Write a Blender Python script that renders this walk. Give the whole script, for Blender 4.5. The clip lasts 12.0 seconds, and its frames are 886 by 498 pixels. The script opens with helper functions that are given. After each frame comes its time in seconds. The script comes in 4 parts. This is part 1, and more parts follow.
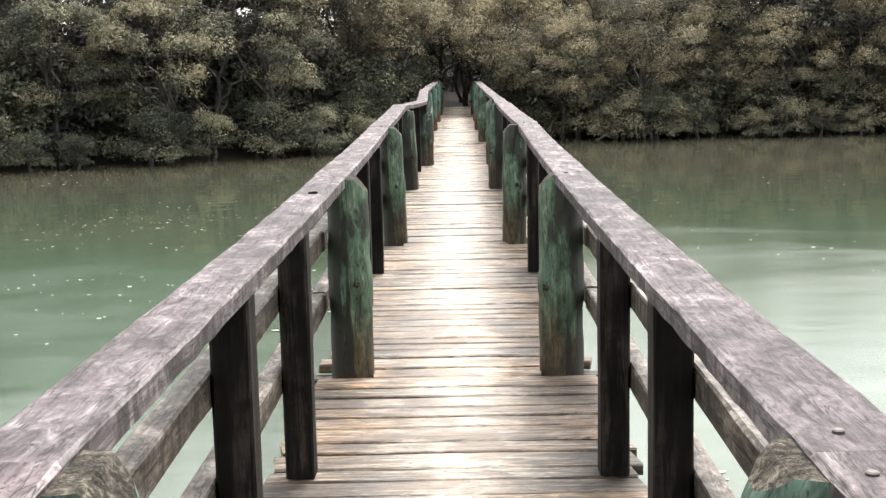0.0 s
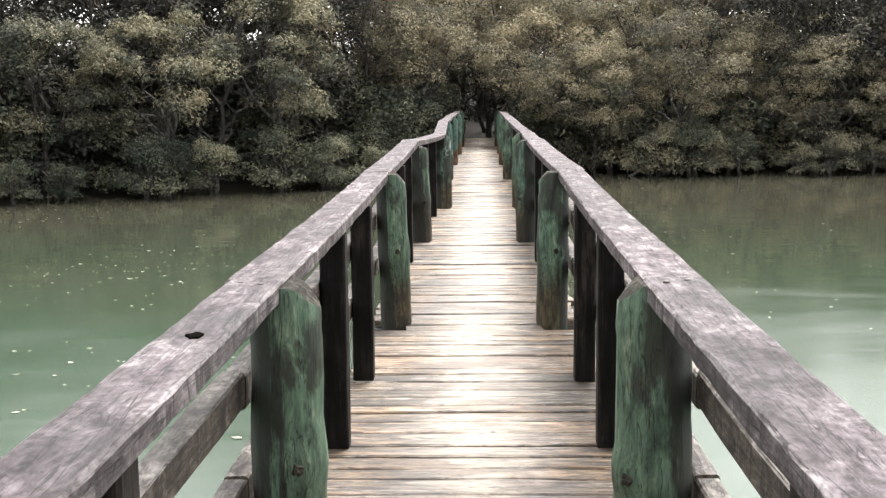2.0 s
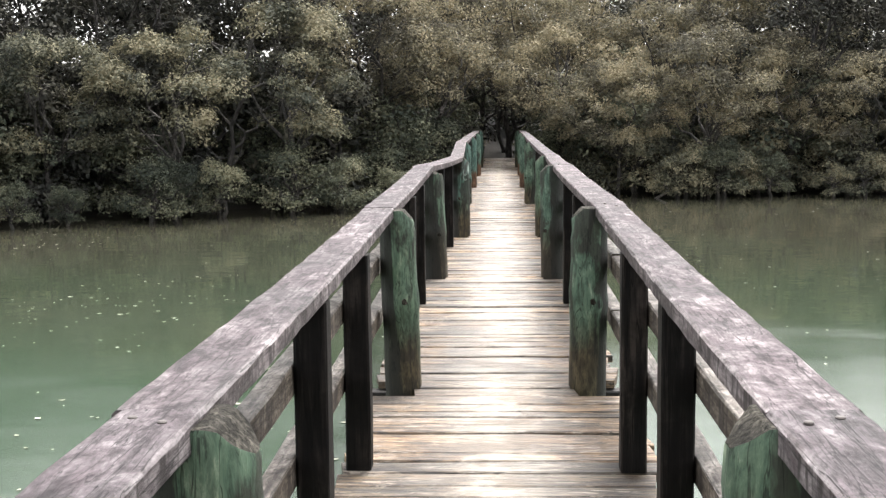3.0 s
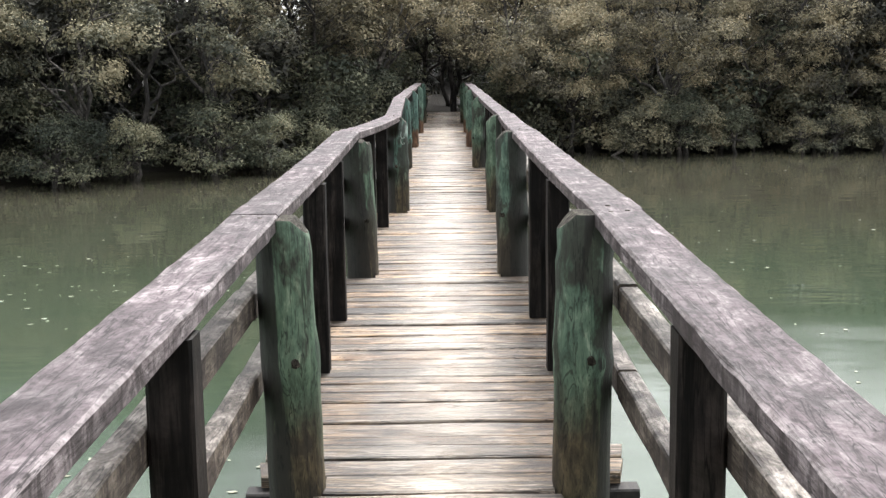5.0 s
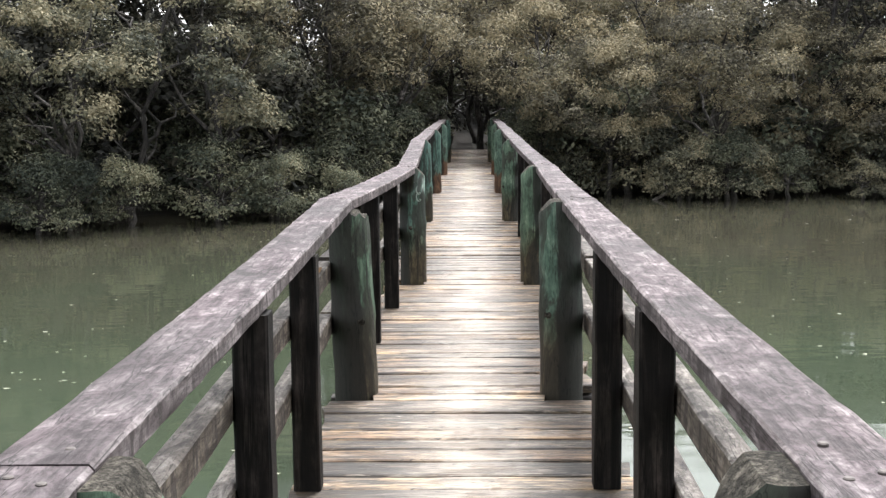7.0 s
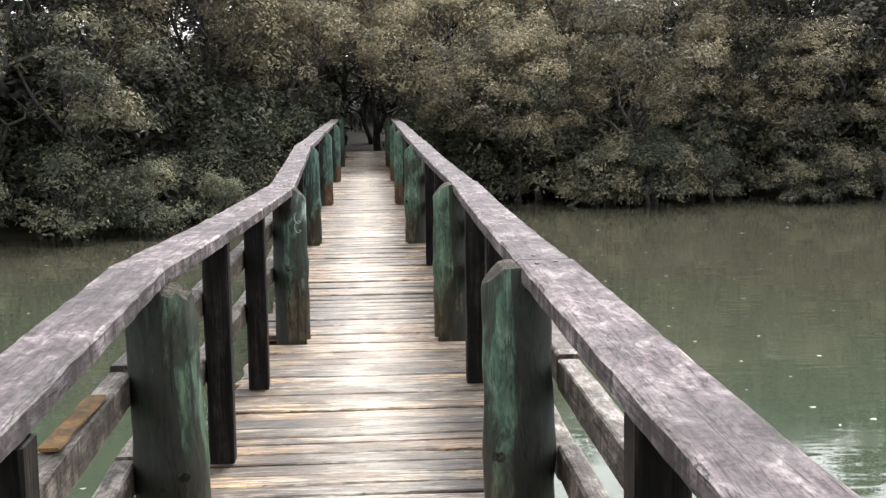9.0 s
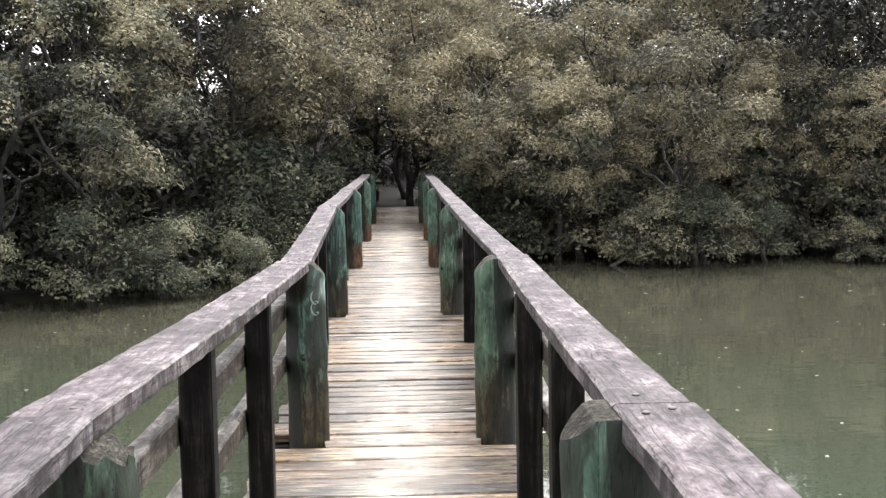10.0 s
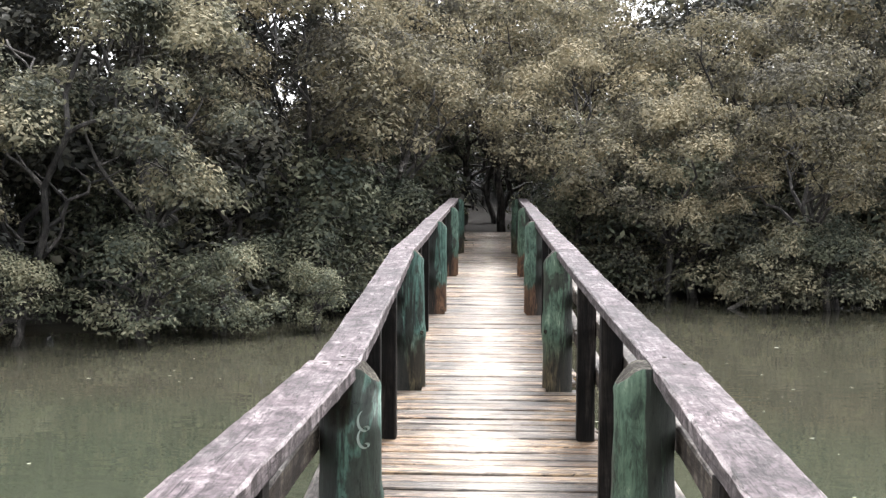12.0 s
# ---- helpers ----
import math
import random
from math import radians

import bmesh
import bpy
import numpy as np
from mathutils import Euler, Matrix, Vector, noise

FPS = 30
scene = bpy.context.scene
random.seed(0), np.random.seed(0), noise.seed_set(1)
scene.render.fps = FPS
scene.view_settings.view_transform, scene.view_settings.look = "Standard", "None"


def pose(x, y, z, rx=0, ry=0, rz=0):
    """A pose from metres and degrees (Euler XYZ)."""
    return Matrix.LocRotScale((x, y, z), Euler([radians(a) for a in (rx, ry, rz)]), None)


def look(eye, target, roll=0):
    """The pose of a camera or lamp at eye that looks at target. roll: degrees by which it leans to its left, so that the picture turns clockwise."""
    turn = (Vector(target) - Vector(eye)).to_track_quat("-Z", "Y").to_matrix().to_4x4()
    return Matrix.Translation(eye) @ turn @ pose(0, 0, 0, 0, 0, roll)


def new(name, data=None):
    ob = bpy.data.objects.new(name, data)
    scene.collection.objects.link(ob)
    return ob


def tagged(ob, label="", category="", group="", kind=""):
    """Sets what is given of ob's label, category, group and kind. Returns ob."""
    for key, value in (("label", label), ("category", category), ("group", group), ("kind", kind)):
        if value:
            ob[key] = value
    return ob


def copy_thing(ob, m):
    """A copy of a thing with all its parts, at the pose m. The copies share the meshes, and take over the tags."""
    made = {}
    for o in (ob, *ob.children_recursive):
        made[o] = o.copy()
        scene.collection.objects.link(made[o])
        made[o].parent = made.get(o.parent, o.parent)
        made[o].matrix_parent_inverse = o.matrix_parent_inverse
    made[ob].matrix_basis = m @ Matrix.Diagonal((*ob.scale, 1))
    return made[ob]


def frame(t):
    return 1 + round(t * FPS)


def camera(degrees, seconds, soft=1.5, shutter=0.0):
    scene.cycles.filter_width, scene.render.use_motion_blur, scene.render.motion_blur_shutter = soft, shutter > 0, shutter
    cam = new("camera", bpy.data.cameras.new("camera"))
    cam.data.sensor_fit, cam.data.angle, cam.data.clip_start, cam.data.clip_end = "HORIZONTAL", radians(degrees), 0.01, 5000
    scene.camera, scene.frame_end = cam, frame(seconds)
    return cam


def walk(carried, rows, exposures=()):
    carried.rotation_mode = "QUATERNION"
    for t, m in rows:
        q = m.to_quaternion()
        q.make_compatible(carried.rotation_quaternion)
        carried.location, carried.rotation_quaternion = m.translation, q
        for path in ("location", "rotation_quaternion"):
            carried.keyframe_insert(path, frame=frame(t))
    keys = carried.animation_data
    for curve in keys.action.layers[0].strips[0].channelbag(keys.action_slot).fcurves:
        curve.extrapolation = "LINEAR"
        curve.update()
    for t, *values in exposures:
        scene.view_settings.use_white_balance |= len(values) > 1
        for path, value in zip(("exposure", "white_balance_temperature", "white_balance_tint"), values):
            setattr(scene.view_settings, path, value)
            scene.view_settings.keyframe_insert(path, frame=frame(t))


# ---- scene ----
cam = camera(39.1, 12.0, 1.35)
PATH = [
    (0, (0.03, 1.355, 1.411), (0.002, 3.333, 1.117), -1.2),
    (0.5, (0.007, 1.96, 1.381), (-0.06, 3.929, 1.035), -0.8),
    (1, (0.057, 2.572, 1.383), (-0.011, 4.54, 1.033), -1.1),
    (1.5, (0.023, 3.15, 1.401), (-0.048, 5.127, 1.107), -1.1),
    (2, (0.039, 3.742, 1.403), (-0.023, 5.726, 1.154), -0.6),
    (2.5, (0.009, 4.339, 1.4), (-0.08, 6.324, 1.178), -0.6),
    (2.7, (0.022, 4.581, 1.415), (-0.069, 6.567, 1.197), -0.6),
    (4.3, (0.015, 6.413, 1.42), (-0.083, 8.393, 1.153), -1.1),
    (4.5, (0.012, 6.692, 1.422), (-0.033, 8.672, 1.142), -1.3),
    (5, (0.023, 7.25, 1.414), (0.018, 9.228, 1.116), -0.8),
    (5.5, (0.017, 7.722, 1.441), (-0.074, 9.705, 1.195), -0.2),
    (6, (0.057, 8.338, 1.445), (-0.012, 10.325, 1.231), 0.1),
    (6.5, (0.031, 8.928, 1.446), (-0.075, 10.913, 1.226), 0.0),
    (6.7, (0.033, 9.155, 1.463), (-0.047, 11.14, 1.235), -0.3),
    (8.3, (0.03, 11.163, 1.46), (0.038, 13.129, 1.094), -0.6),
    (8.5, (0.006, 11.40, 1.44), (0.035, 13.364, 1.062), -0.6),
    (9, (0.038, 11.965, 1.452), (0.156, 13.946, 1.199), -0.8),
    (9.5, (0.018, 12.542, 1.478), (0.094, 14.53, 1.275), 0.1),
    (10, (0.056, 13.135, 1.474), (0.123, 15.126, 1.305), -0.9),
    (10.5, (0.034, 13.713, 1.489), (-0.021, 15.707, 1.347), -0.6),
    (11, (0.039, 14.335, 1.497), (0.002, 16.331, 1.376), -0.8),
    (11.5, (0.043, 14.916, 1.502), (-0.054, 16.909, 1.368), 0.2),
    (12, (0.015, 15.435, 1.552), (-0.058, 17.428, 1.41), 0.3),
]
EXPOSURES = [(0.0, 2.11, 6700, 10), (2.5, 2.04, 6580, 10), (4.5, 1.92, 6500, 10), (6.5, 1.91, 6400, 10), (8.5, 1.83, 6450, 10), (10.0, 2.07, 6370, 10), (12.0, 2.19, 6330, 11)]
walk(cam, [(t, look(eye, target, roll)) for t, eye, target, roll in PATH], EXPOSURES)

# ---- world and sun: a bright overcast sky ----
world = bpy.data.worlds.new("overcast_sky")
scene.world = world
world.use_nodes = True
wn, wl = world.node_tree.nodes, world.node_tree.links
sky = wn.new("ShaderNodeTexSky")
sky.sky_type, sky.sun_disc = "NISHITA", False
sky.sun_elevation, sky.sun_rotation = radians(61), radians(20)
sky.air_density, sky.dust_density, sky.ozone_density = 1.0, 4.0, 1.0
grey = wn.new("ShaderNodeHueSaturation")
grey.inputs["Saturation"].default_value = 0.12
wl.new(sky.outputs["Color"], grey.inputs["Color"])
wl.new(grey.outputs["Color"], wn["Background"].inputs["Color"])
wn["Background"].inputs["Strength"].default_value = 0.15

sun_data = bpy.data.lights.new("sun", "SUN")
sun_data.energy, sun_data.angle, sun_data.color = 1.25, radians(18), (1.0, 0.965, 0.92)
sun = new("sun", sun_data)
# the veiled sun stands high, ahead of the walk and a little to its right
sun.matrix_world = look((5.8, 16.1, 30.9), (0, 0, 0))


# ---- materials ----
def material(name):
    m = bpy.data.materials.new(name)
    m.use_nodes = True
    t = m.node_tree
    return m, t.nodes, t.links, t.nodes["Principled BSDF"]


def node(nodes, kind, **values):
    n = nodes.new(kind)
    for key, value in values.items():
        n.inputs[key].default_value = value
    return n


def coords(nodes, links, scale, shift=True, world_space=False):
    """Object or world coordinates, stretched, and moved by a random amount for each object."""
    if world_space:
        src = nodes.new("ShaderNodeNewGeometry").outputs["Position"]
    else:
        src = nodes.new("ShaderNodeTexCoord").outputs["Object"]
    if shift:
        info = nodes.new("ShaderNodeObjectInfo")
        add = nodes.new("ShaderNodeVectorMath")
        add.operation = "MULTIPLY_ADD"
        links.new(info.outputs["Random"], add.inputs[0])
        add.inputs[1].default_value = (37.0, 53.0, 71.0)
        links.new(src, add.inputs[2])
        src = add.outputs[0]
    mp = nodes.new("ShaderNodeMapping")
    mp.inputs["Scale"].default_value = scale
    links.new(src, mp.inputs["Vector"])
    return mp.outputs["Vector"]


def noise_tex(nodes, links, vec, scale, detail=5.0, rough=0.6, distort=0.0):
    n = node(nodes, "ShaderNodeTexNoise", Scale=scale, Detail=detail, Roughness=rough, Distortion=distort)
    links.new(vec, n.inputs["Vector"])
    return n.outputs["Fac"]


def ramp(nodes, links, fac, stops):
    r = nodes.new("ShaderNodeValToRGB")
    el = r.color_ramp.elements
    el[0].position, el[0].color = stops[0][0], (*stops[0][1], 1)
    el[1].position, el[1].color = stops[-1][0], (*stops[-1][1], 1)
    for p, c in stops[1:-1]:
        e = el.new(p)
        e.color = (*c, 1)
    links.new(fac, r.inputs["Fac"])
    return r.outputs["Color"]


def mixed(nodes, links, fac, a, b, mode="MIX"):
    m = nodes.new("ShaderNodeMix")
    m.data_type, m.blend_type = "RGBA", mode
    for value, socket in ((fac, m.inputs[0]), (a, m.inputs[6]), (b, m.inputs[7])):
        if isinstance(value, (int, float)):
            socket.default_value = value
        elif isinstance(value, tuple):
            socket.default_value = (*value, 1)
        else:
            links.new(value, socket)
    return m.outputs[2]


def grey3(v):
    return (v, v, v)


def crack_lines(nodes, links, vec, width, dark):
    """Thin dark splits that wander along the grain."""
    f = noise_tex(nodes, links, vec, 1.0, 4.0, 0.6, 0.6)
    d = nodes.new("ShaderNodeMath")
    d.operation = "SUBTRACT"
    links.new(f, d.inputs[0])
    d.inputs[1].default_value = 0.5
    a = nodes.new("ShaderNodeMath")
    a.operation = "ABSOLUTE"
    links.new(d.outputs[0], a.inputs[0])
    return ramp(nodes, links, a.outputs[0], [(width * 0.4, grey3(dark)), (width, grey3(1.0))])


def weathered(name, grain, dark, mid, light, rough=(0.5, 0.8), blotch=None, bump=0.5, tone=0.25, spec=0.5, mottling=0.8):
    """Old timber: streaks along the grain, broad stains, cracks, and a tone of its own for each piece."""
    m, n, l, bsdf = material(name)
    streak = noise_tex(n, l, coords(n, l, grain), 1.0, 8.0, 0.68, 0.4)
    broad = noise_tex(n, l, coords(n, l, tuple(max(0.6, g * 0.09) for g in grain)), 1.6, 4.0, 0.6)
    fine = noise_tex(n, l, coords(n, l, tuple(g * 3.5 for g in grain)), 1.0, 4.0, 0.7)
    col = ramp(n, l, streak, [(0.36, dark), (0.49, mid), (0.61, light)])
    stain = ramp(n, l, broad, [(0.34, grey3(0.42)), (0.5, grey3(0.85)), (0.62, grey3(1.1))])
    col = mixed(n, l, 0.85, col, stain, "MULTIPLY")
    crack = ramp(n, l, fine, [(0.37, grey3(0.2)), (0.46, grey3(1.0))])
    col = mixed(n, l, 0.85, col, crack, "MULTIPLY")
    mottle = noise_tex(n, l, coords(n, l, (9.0, 6.0, 9.0)), 1.0, 7.0, 0.74, 0.5)
    col = mixed(n, l, mottling, col, ramp(n, l, mottle, [(0.39, grey3(0.40)), (0.50, grey3(0.95)), (0.60, grey3(1.55))]), "MULTIPLY")
    col = mixed(n, l, 0.9, col, crack_lines(n, l, coords(n, l, tuple(g * 0.5 if g > 10 else g * 0.4 for g in grain)), 0.014, 0.16), "MULTIPLY")
    if blotch:
        spots = noise_tex(n, l, coords(n, l, blotch[1]), 1.0, 6.0, 0.7, 0.2)
        mask = ramp(n, l, spots, [(blotch[2], grey3(0.0)), (blotch[2] + 0.09, grey3(1.0))])
        col = mixed(n, l, mask, col, blotch[0])
    info = n.new("ShaderNodeObjectInfo")
    each = ramp(n, l, info.outputs["Random"], [(0.0, grey3(1 - tone)), (0.5, (1.0, 0.98, 0.94)), (1.0, (1 + tone, 1 + tone * 0.9, 1 + tone * 0.75))])
    col = mixed(n, l, 1.0, col, each, "MULTIPLY")
    l.new(col, bsdf.inputs["Base Color"])
    r = n.new("ShaderNodeMapRange")
    r.inputs["To Min"].default_value, r.inputs["To Max"].default_value = rough
    l.new(broad, r.inputs["Value"])
    l.new(r.outputs["Result"], bsdf.inputs["Roughness"])
    bsdf.inputs["Specular IOR Level"].default_value = spec
    b = node(n, "ShaderNodeBump", Strength=bump, Distance=0.006)
    both = n.new("ShaderNodeMath")
    both.operation = "MULTIPLY_ADD"
    l.new(fine, both.inputs[0])
    both.inputs[1].default_value = 0.7
    l.new(streak, both.inputs[2])
    l.new(both.outputs[0], b.inputs["Height"])
    l.new(b.outputs["Normal"], bsdf.inputs["Normal"])
    return m


def deck_timber():
    """Foot-worn boards: own tone for each, grain, bleached and blackened patches, splits along the grain, glare painted
    down the middle.
    """
    m, n, l, bsdf = material("weathered_deck_timber")
    streak = noise_tex(n, l, coords(n, l, (2.2, 42.0, 42.0), True, True), 1.0, 7.0, 0.66, 0.5)
    fine = noise_tex(n, l, coords(n, l, (5.0, 120.0, 120.0), True, True), 1.0, 4.0, 0.7, 0.3)
    pale = noise_tex(n, l, coords(n, l, (4.5, 30.0, 30.0), True, True), 1.0, 7.0, 0.72, 0.6)
    black = noise_tex(n, l, coords(n, l, (3.4, 24.0, 24.0), True, True), 1.0, 7.0, 0.74, 0.6)
    broad = noise_tex(n, l, coords(n, l, (0.9, 0.7, 1.0), False, True), 1.0, 3.0, 0.6)
    info = n.new("ShaderNodeObjectInfo")
    each = ramp(n, l, info.outputs["Random"], [(0.0, (0.050, 0.042, 0.036)), (0.2, (0.098, 0.080, 0.062)), (0.55, (0.178, 0.135, 0.104)), (0.85, (0.25, 0.185, 0.132)), (1.0, (0.38, 0.30, 0.22))])
    grain = ramp(n, l, streak, [(0.37, grey3(0.42)), (0.5, grey3(1.0)), (0.62, grey3(1.5))])
    col = mixed(n, l, 1.0, each, grain, "MULTIPLY")
    sep = n.new("ShaderNodeSeparateXYZ")
    l.new(n.new("ShaderNodeNewGeometry").outputs["Position"], sep.inputs[0])
    off = n.new("ShaderNodeMath")
    off.operation = "ABSOLUTE"
    l.new(sep.outputs["X"], off.inputs[0])
    # silt has dyed the less trodden sides ochre
    ochre = noise_tex(n, l, coords(n, l, (3.0, 2.2, 2.0), False, True), 1.0, 5.0, 0.65, 0.4)
    sides = n.new("ShaderNodeMath")
    sides.operation = "MULTIPLY_ADD"
    l.new(off.outputs[0], sides.inputs[0])
    sides.inputs[1].default_value = 0.35
    l.new(ochre, sides.inputs[2])
    col = mixed(n, l, ramp(n, l, sides.outputs[0], [(0.50, grey3(0.0)), (0.66, grey3(0.9))]), col, (1.30, 1.12, 0.83), "MULTIPLY")
    col = mixed(n, l, ramp(n, l, pale, [(0.53, grey3(0.0)), (0.60, grey3(0.85))]), col, (0.37, 0.315, 0.265))
    col = mixed(n, l, ramp(n, l, black, [(0.505, grey3(0.0)), (0.56, grey3(0.85))]), col, (0.038, 0.031, 0.027))
    col = mixed(n, l, 0.6, col, ramp(n, l, fine, [(0.39, grey3(0.3)), (0.48, grey3(1.0))]), "MULTIPLY")
    hair = noise_tex(n, l, coords(n, l, (3.0, 300.0, 300.0), True, True), 1.0, 3.0, 0.65, 0.2)
    col = mixed(n, l, 0.6, col, ramp(n, l, hair, [(0.41, grey3(0.3)), (0.5, grey3(1.0)), (0.6, grey3(1.35))]), "MULTIPLY")
    # the sky's glare along the middle is painted in as a paler colour
    glare = n.new("ShaderNodeMath")
    glare.operation = "MULTIPLY_ADD"
    l.new(streak, glare.inputs[0])
    glare.inputs[1].default_value = -0.5
    l.new(off.outputs[0], glare.inputs[2])
    lift = n.new("ShaderNodeMath")
    l.new(glare.outputs[0], lift.inputs[0])
    lift.inputs[1].default_value = 0.35
    col = mixed(n, l, ramp(n, l, lift.outputs[0], [(0.10, grey3(0.62)), (0.40, grey3(0.0))]), col, (0.52, 0.455, 0.38))
    col = mixed(n, l, 0.8, col, ramp(n, l, broad, [(0.36, grey3(0.6)), (0.64, grey3(1.3))]), "MULTIPLY")
    # damp, reddish-brown patches that cross from board to board
    damp = noise_tex(n, l, coords(n, l, (2.4, 4.2, 2.0), False, True), 1.0, 7.0, 0.68, 0.5)
    damp = ramp(n, l, damp, [(0.48, (1.0, 1.0, 1.0)), (0.56, (0.47, 0.40, 0.34))])
    # short dark pits and splits along the grain
    fleck = noise_tex(n, l, coords(n, l, (11.0, 75.0, 75.0), True, True), 1.0, 6.0, 0.72, 0.5)
    fleck = ramp(n, l, fleck, [(0.535, grey3(1.0)), (0.57, grey3(0.2))])
    split = crack_lines(n, l, coords(n, l, (1.6, 17.0, 17.0), True, True), 0.012, 0.1)
    col = mixed(n, l, 0.9, col, damp, "MULTIPLY")
    col = mixed(n, l, 0.6, col, fleck, "MULTIPLY")
    col = mixed(n, l, 0.9, col, split, "MULTIPLY")
    l.new(col, bsdf.inputs["Base Color"])
    r = n.new("ShaderNodeMapRange")
    r.inputs["To Min"].default_value, r.inputs["To Max"].default_value = 0.42, 0.64
    l.new(broad, r.inputs["Value"])
    l.new(r.outputs["Result"], bsdf.inputs["Roughness"])
    b = node(n, "ShaderNodeBump", Strength=0.9, Distance=0.008)
    both = n.new("ShaderNodeMath")
    both.operation = "MULTIPLY_ADD"
    l.new(fine, both.inputs[0])
    both.inputs[1].default_value = 0.8
    l.new(streak, both.inputs[2])
    l.new(both.outputs[0], b.inputs["Height"])
    l.new(b.outputs["Normal"], bsdf.inputs["Normal"])
    return m


board_mat = deck_timber()
# foot traffic has polished the middle of the boards
n, l = board_mat.node_tree.nodes, board_mat.node_tree.links
bsdf = n["Principled BSDF"]
rough_from = bsdf.inputs["Roughness"].links[0].from_socket
sep = n.new("ShaderNodeSeparateXYZ")
l.new(n.new("ShaderNodeTexCoord").outputs["Object"], sep.inputs[0])
away = n.new("ShaderNodeMath")
away.operation = "ABSOLUTE"
l.new(sep.outputs["X"], away.inputs[0])
span = n.new("ShaderNodeMapRange")
for key, value in (("From Min", 0.05), ("From Max", 0.34), ("To Min", -0.21), ("To Max", 0.06)):
    span.inputs[key].default_value = value
l.new(away.outputs[0], span.inputs["Value"])
total = n.new("ShaderNodeMath")
l.new(rough_from, total.inputs[0])
l.new(span.outputs["Result"], total.inputs[1])
l.new(total.outputs[0], bsdf.inputs["Roughness"])


def mottled_plank(name, dark, mid, light, white, drip=0.0, rough=(0.55, 0.85), blotch=(15.0, 7.0, 15.0)):
    """Bleached plank: lichen-grey blotches and bare dark ones, faint grain, checks; drip: dark runs down its sides."""
    m, n, l, bsdf = material(name)
    patch = noise_tex(n, l, coords(n, l, blotch), 1.0, 8.0, 0.72, 0.7)
    col = ramp(n, l, patch, [(0.35, dark), (0.48, mid), (0.58, light), (0.70, white)])
    cloud = noise_tex(n, l, coords(n, l, (4.0, 2.2, 4.0)), 1.0, 4.0, 0.6, 0.3)
    col = mixed(n, l, 0.9, col, ramp(n, l, cloud, [(0.38, grey3(0.55)), (0.52, grey3(1.0)), (0.64, grey3(1.35))]), "MULTIPLY")
    grain = noise_tex(n, l, coords(n, l, (70.0, 3.5, 70.0)), 1.0, 6.0, 0.7, 0.4)
    col = mixed(n, l, 0.8, col, ramp(n, l, grain, [(0.36, grey3(0.5)), (0.5, grey3(1.0)), (0.64, grey3(1.3))]), "MULTIPLY")
    speck = noise_tex(n, l, coords(n, l, (75.0, 40.0, 75.0)), 1.0, 4.0, 0.7)
    col = mixed(n, l, 0.7, col, ramp(n, l, speck, [(0.38, grey3(0.45)), (0.48, grey3(1.0)), (0.62, grey3(1.2))]), "MULTIPLY")
    col = mixed(n, l, 0.85, col, crack_lines(n, l, coords(n, l, (26.0, 1.3, 26.0)), 0.012, 0.18), "MULTIPLY")
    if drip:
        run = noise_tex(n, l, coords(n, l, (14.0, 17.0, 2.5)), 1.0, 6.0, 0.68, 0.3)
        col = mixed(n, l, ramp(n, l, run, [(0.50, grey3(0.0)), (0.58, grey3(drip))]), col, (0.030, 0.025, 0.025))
    info = n.new("ShaderNodeObjectInfo")
    col = mixed(n, l, 1.0, col, ramp(n, l, info.outputs["Random"], [(0.0, grey3(0.88)), (1.0, (1.12, 1.09, 1.07))]), "MULTIPLY")
    l.new(col, bsdf.inputs["Base Color"])
    r = n.new("ShaderNodeMapRange")
    r.inputs["To Min"].default_value, r.inputs["To Max"].default_value = rough
    l.new(cloud, r.inputs["Value"])
    l.new(r.outputs["Result"], bsdf.inputs["Roughness"])
    bsdf.inputs["Specular IOR Level"].default_value = 0.18
    b = node(n, "ShaderNodeBump", Strength=0.8, Distance=0.006)
    total = n.new("ShaderNodeMath")
    l.new(grain, total.inputs[0])
    l.new(patch, total.inputs[1])
    l.new(total.outputs[0], b.inputs["Height"])
    l.new(b.outputs["Normal"], bsdf.inputs["Normal"])
    return m


rail_mat = mottled_plank("weathered_rail_timber", (0.030, 0.023, 0.026), (0.070, 0.057, 0.062), (0.124, 0.106, 0.113), (0.26, 0.235, 0.24))
edge_mat = mottled_plank("pale_worn_rail_edge", (0.075, 0.062, 0.064), (0.135, 0.118, 0.122), (0.20, 0.18, 0.184), (0.33, 0.305, 0.31))
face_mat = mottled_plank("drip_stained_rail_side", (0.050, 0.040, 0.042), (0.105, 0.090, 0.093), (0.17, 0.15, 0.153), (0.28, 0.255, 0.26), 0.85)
# top faces get a paler colour that holds the sky's glint
side_top_mat = mottled_plank("side_rail_top_with_sky_glint", (0.045, 0.038, 0.034), (0.125, 0.11, 0.097), (0.25, 0.227, 0.205), (0.42, 0.39, 0.36), 0.0, (0.4, 0.65))
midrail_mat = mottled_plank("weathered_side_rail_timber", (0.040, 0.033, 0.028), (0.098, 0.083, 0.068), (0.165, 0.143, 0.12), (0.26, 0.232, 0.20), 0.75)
baluster_mat = weathered("near_black_baluster_timber", (26.0, 26.0, 2.0), (0.0025, 0.0021, 0.0019), (0.0062, 0.0052, 0.0047), (0.026, 0.0215, 0.0195), (0.5, 0.75), None, 0.5, 0.2, 0.15)
head_mat = weathered("dark_sawn_post_head", (70.0, 70.0, 70.0), (0.018, 0.016, 0.013), (0.048, 0.044, 0.036), (0.11, 0.10, 0.085), (0.8, 0.95), None, 0.7, 0.15, 0.1)
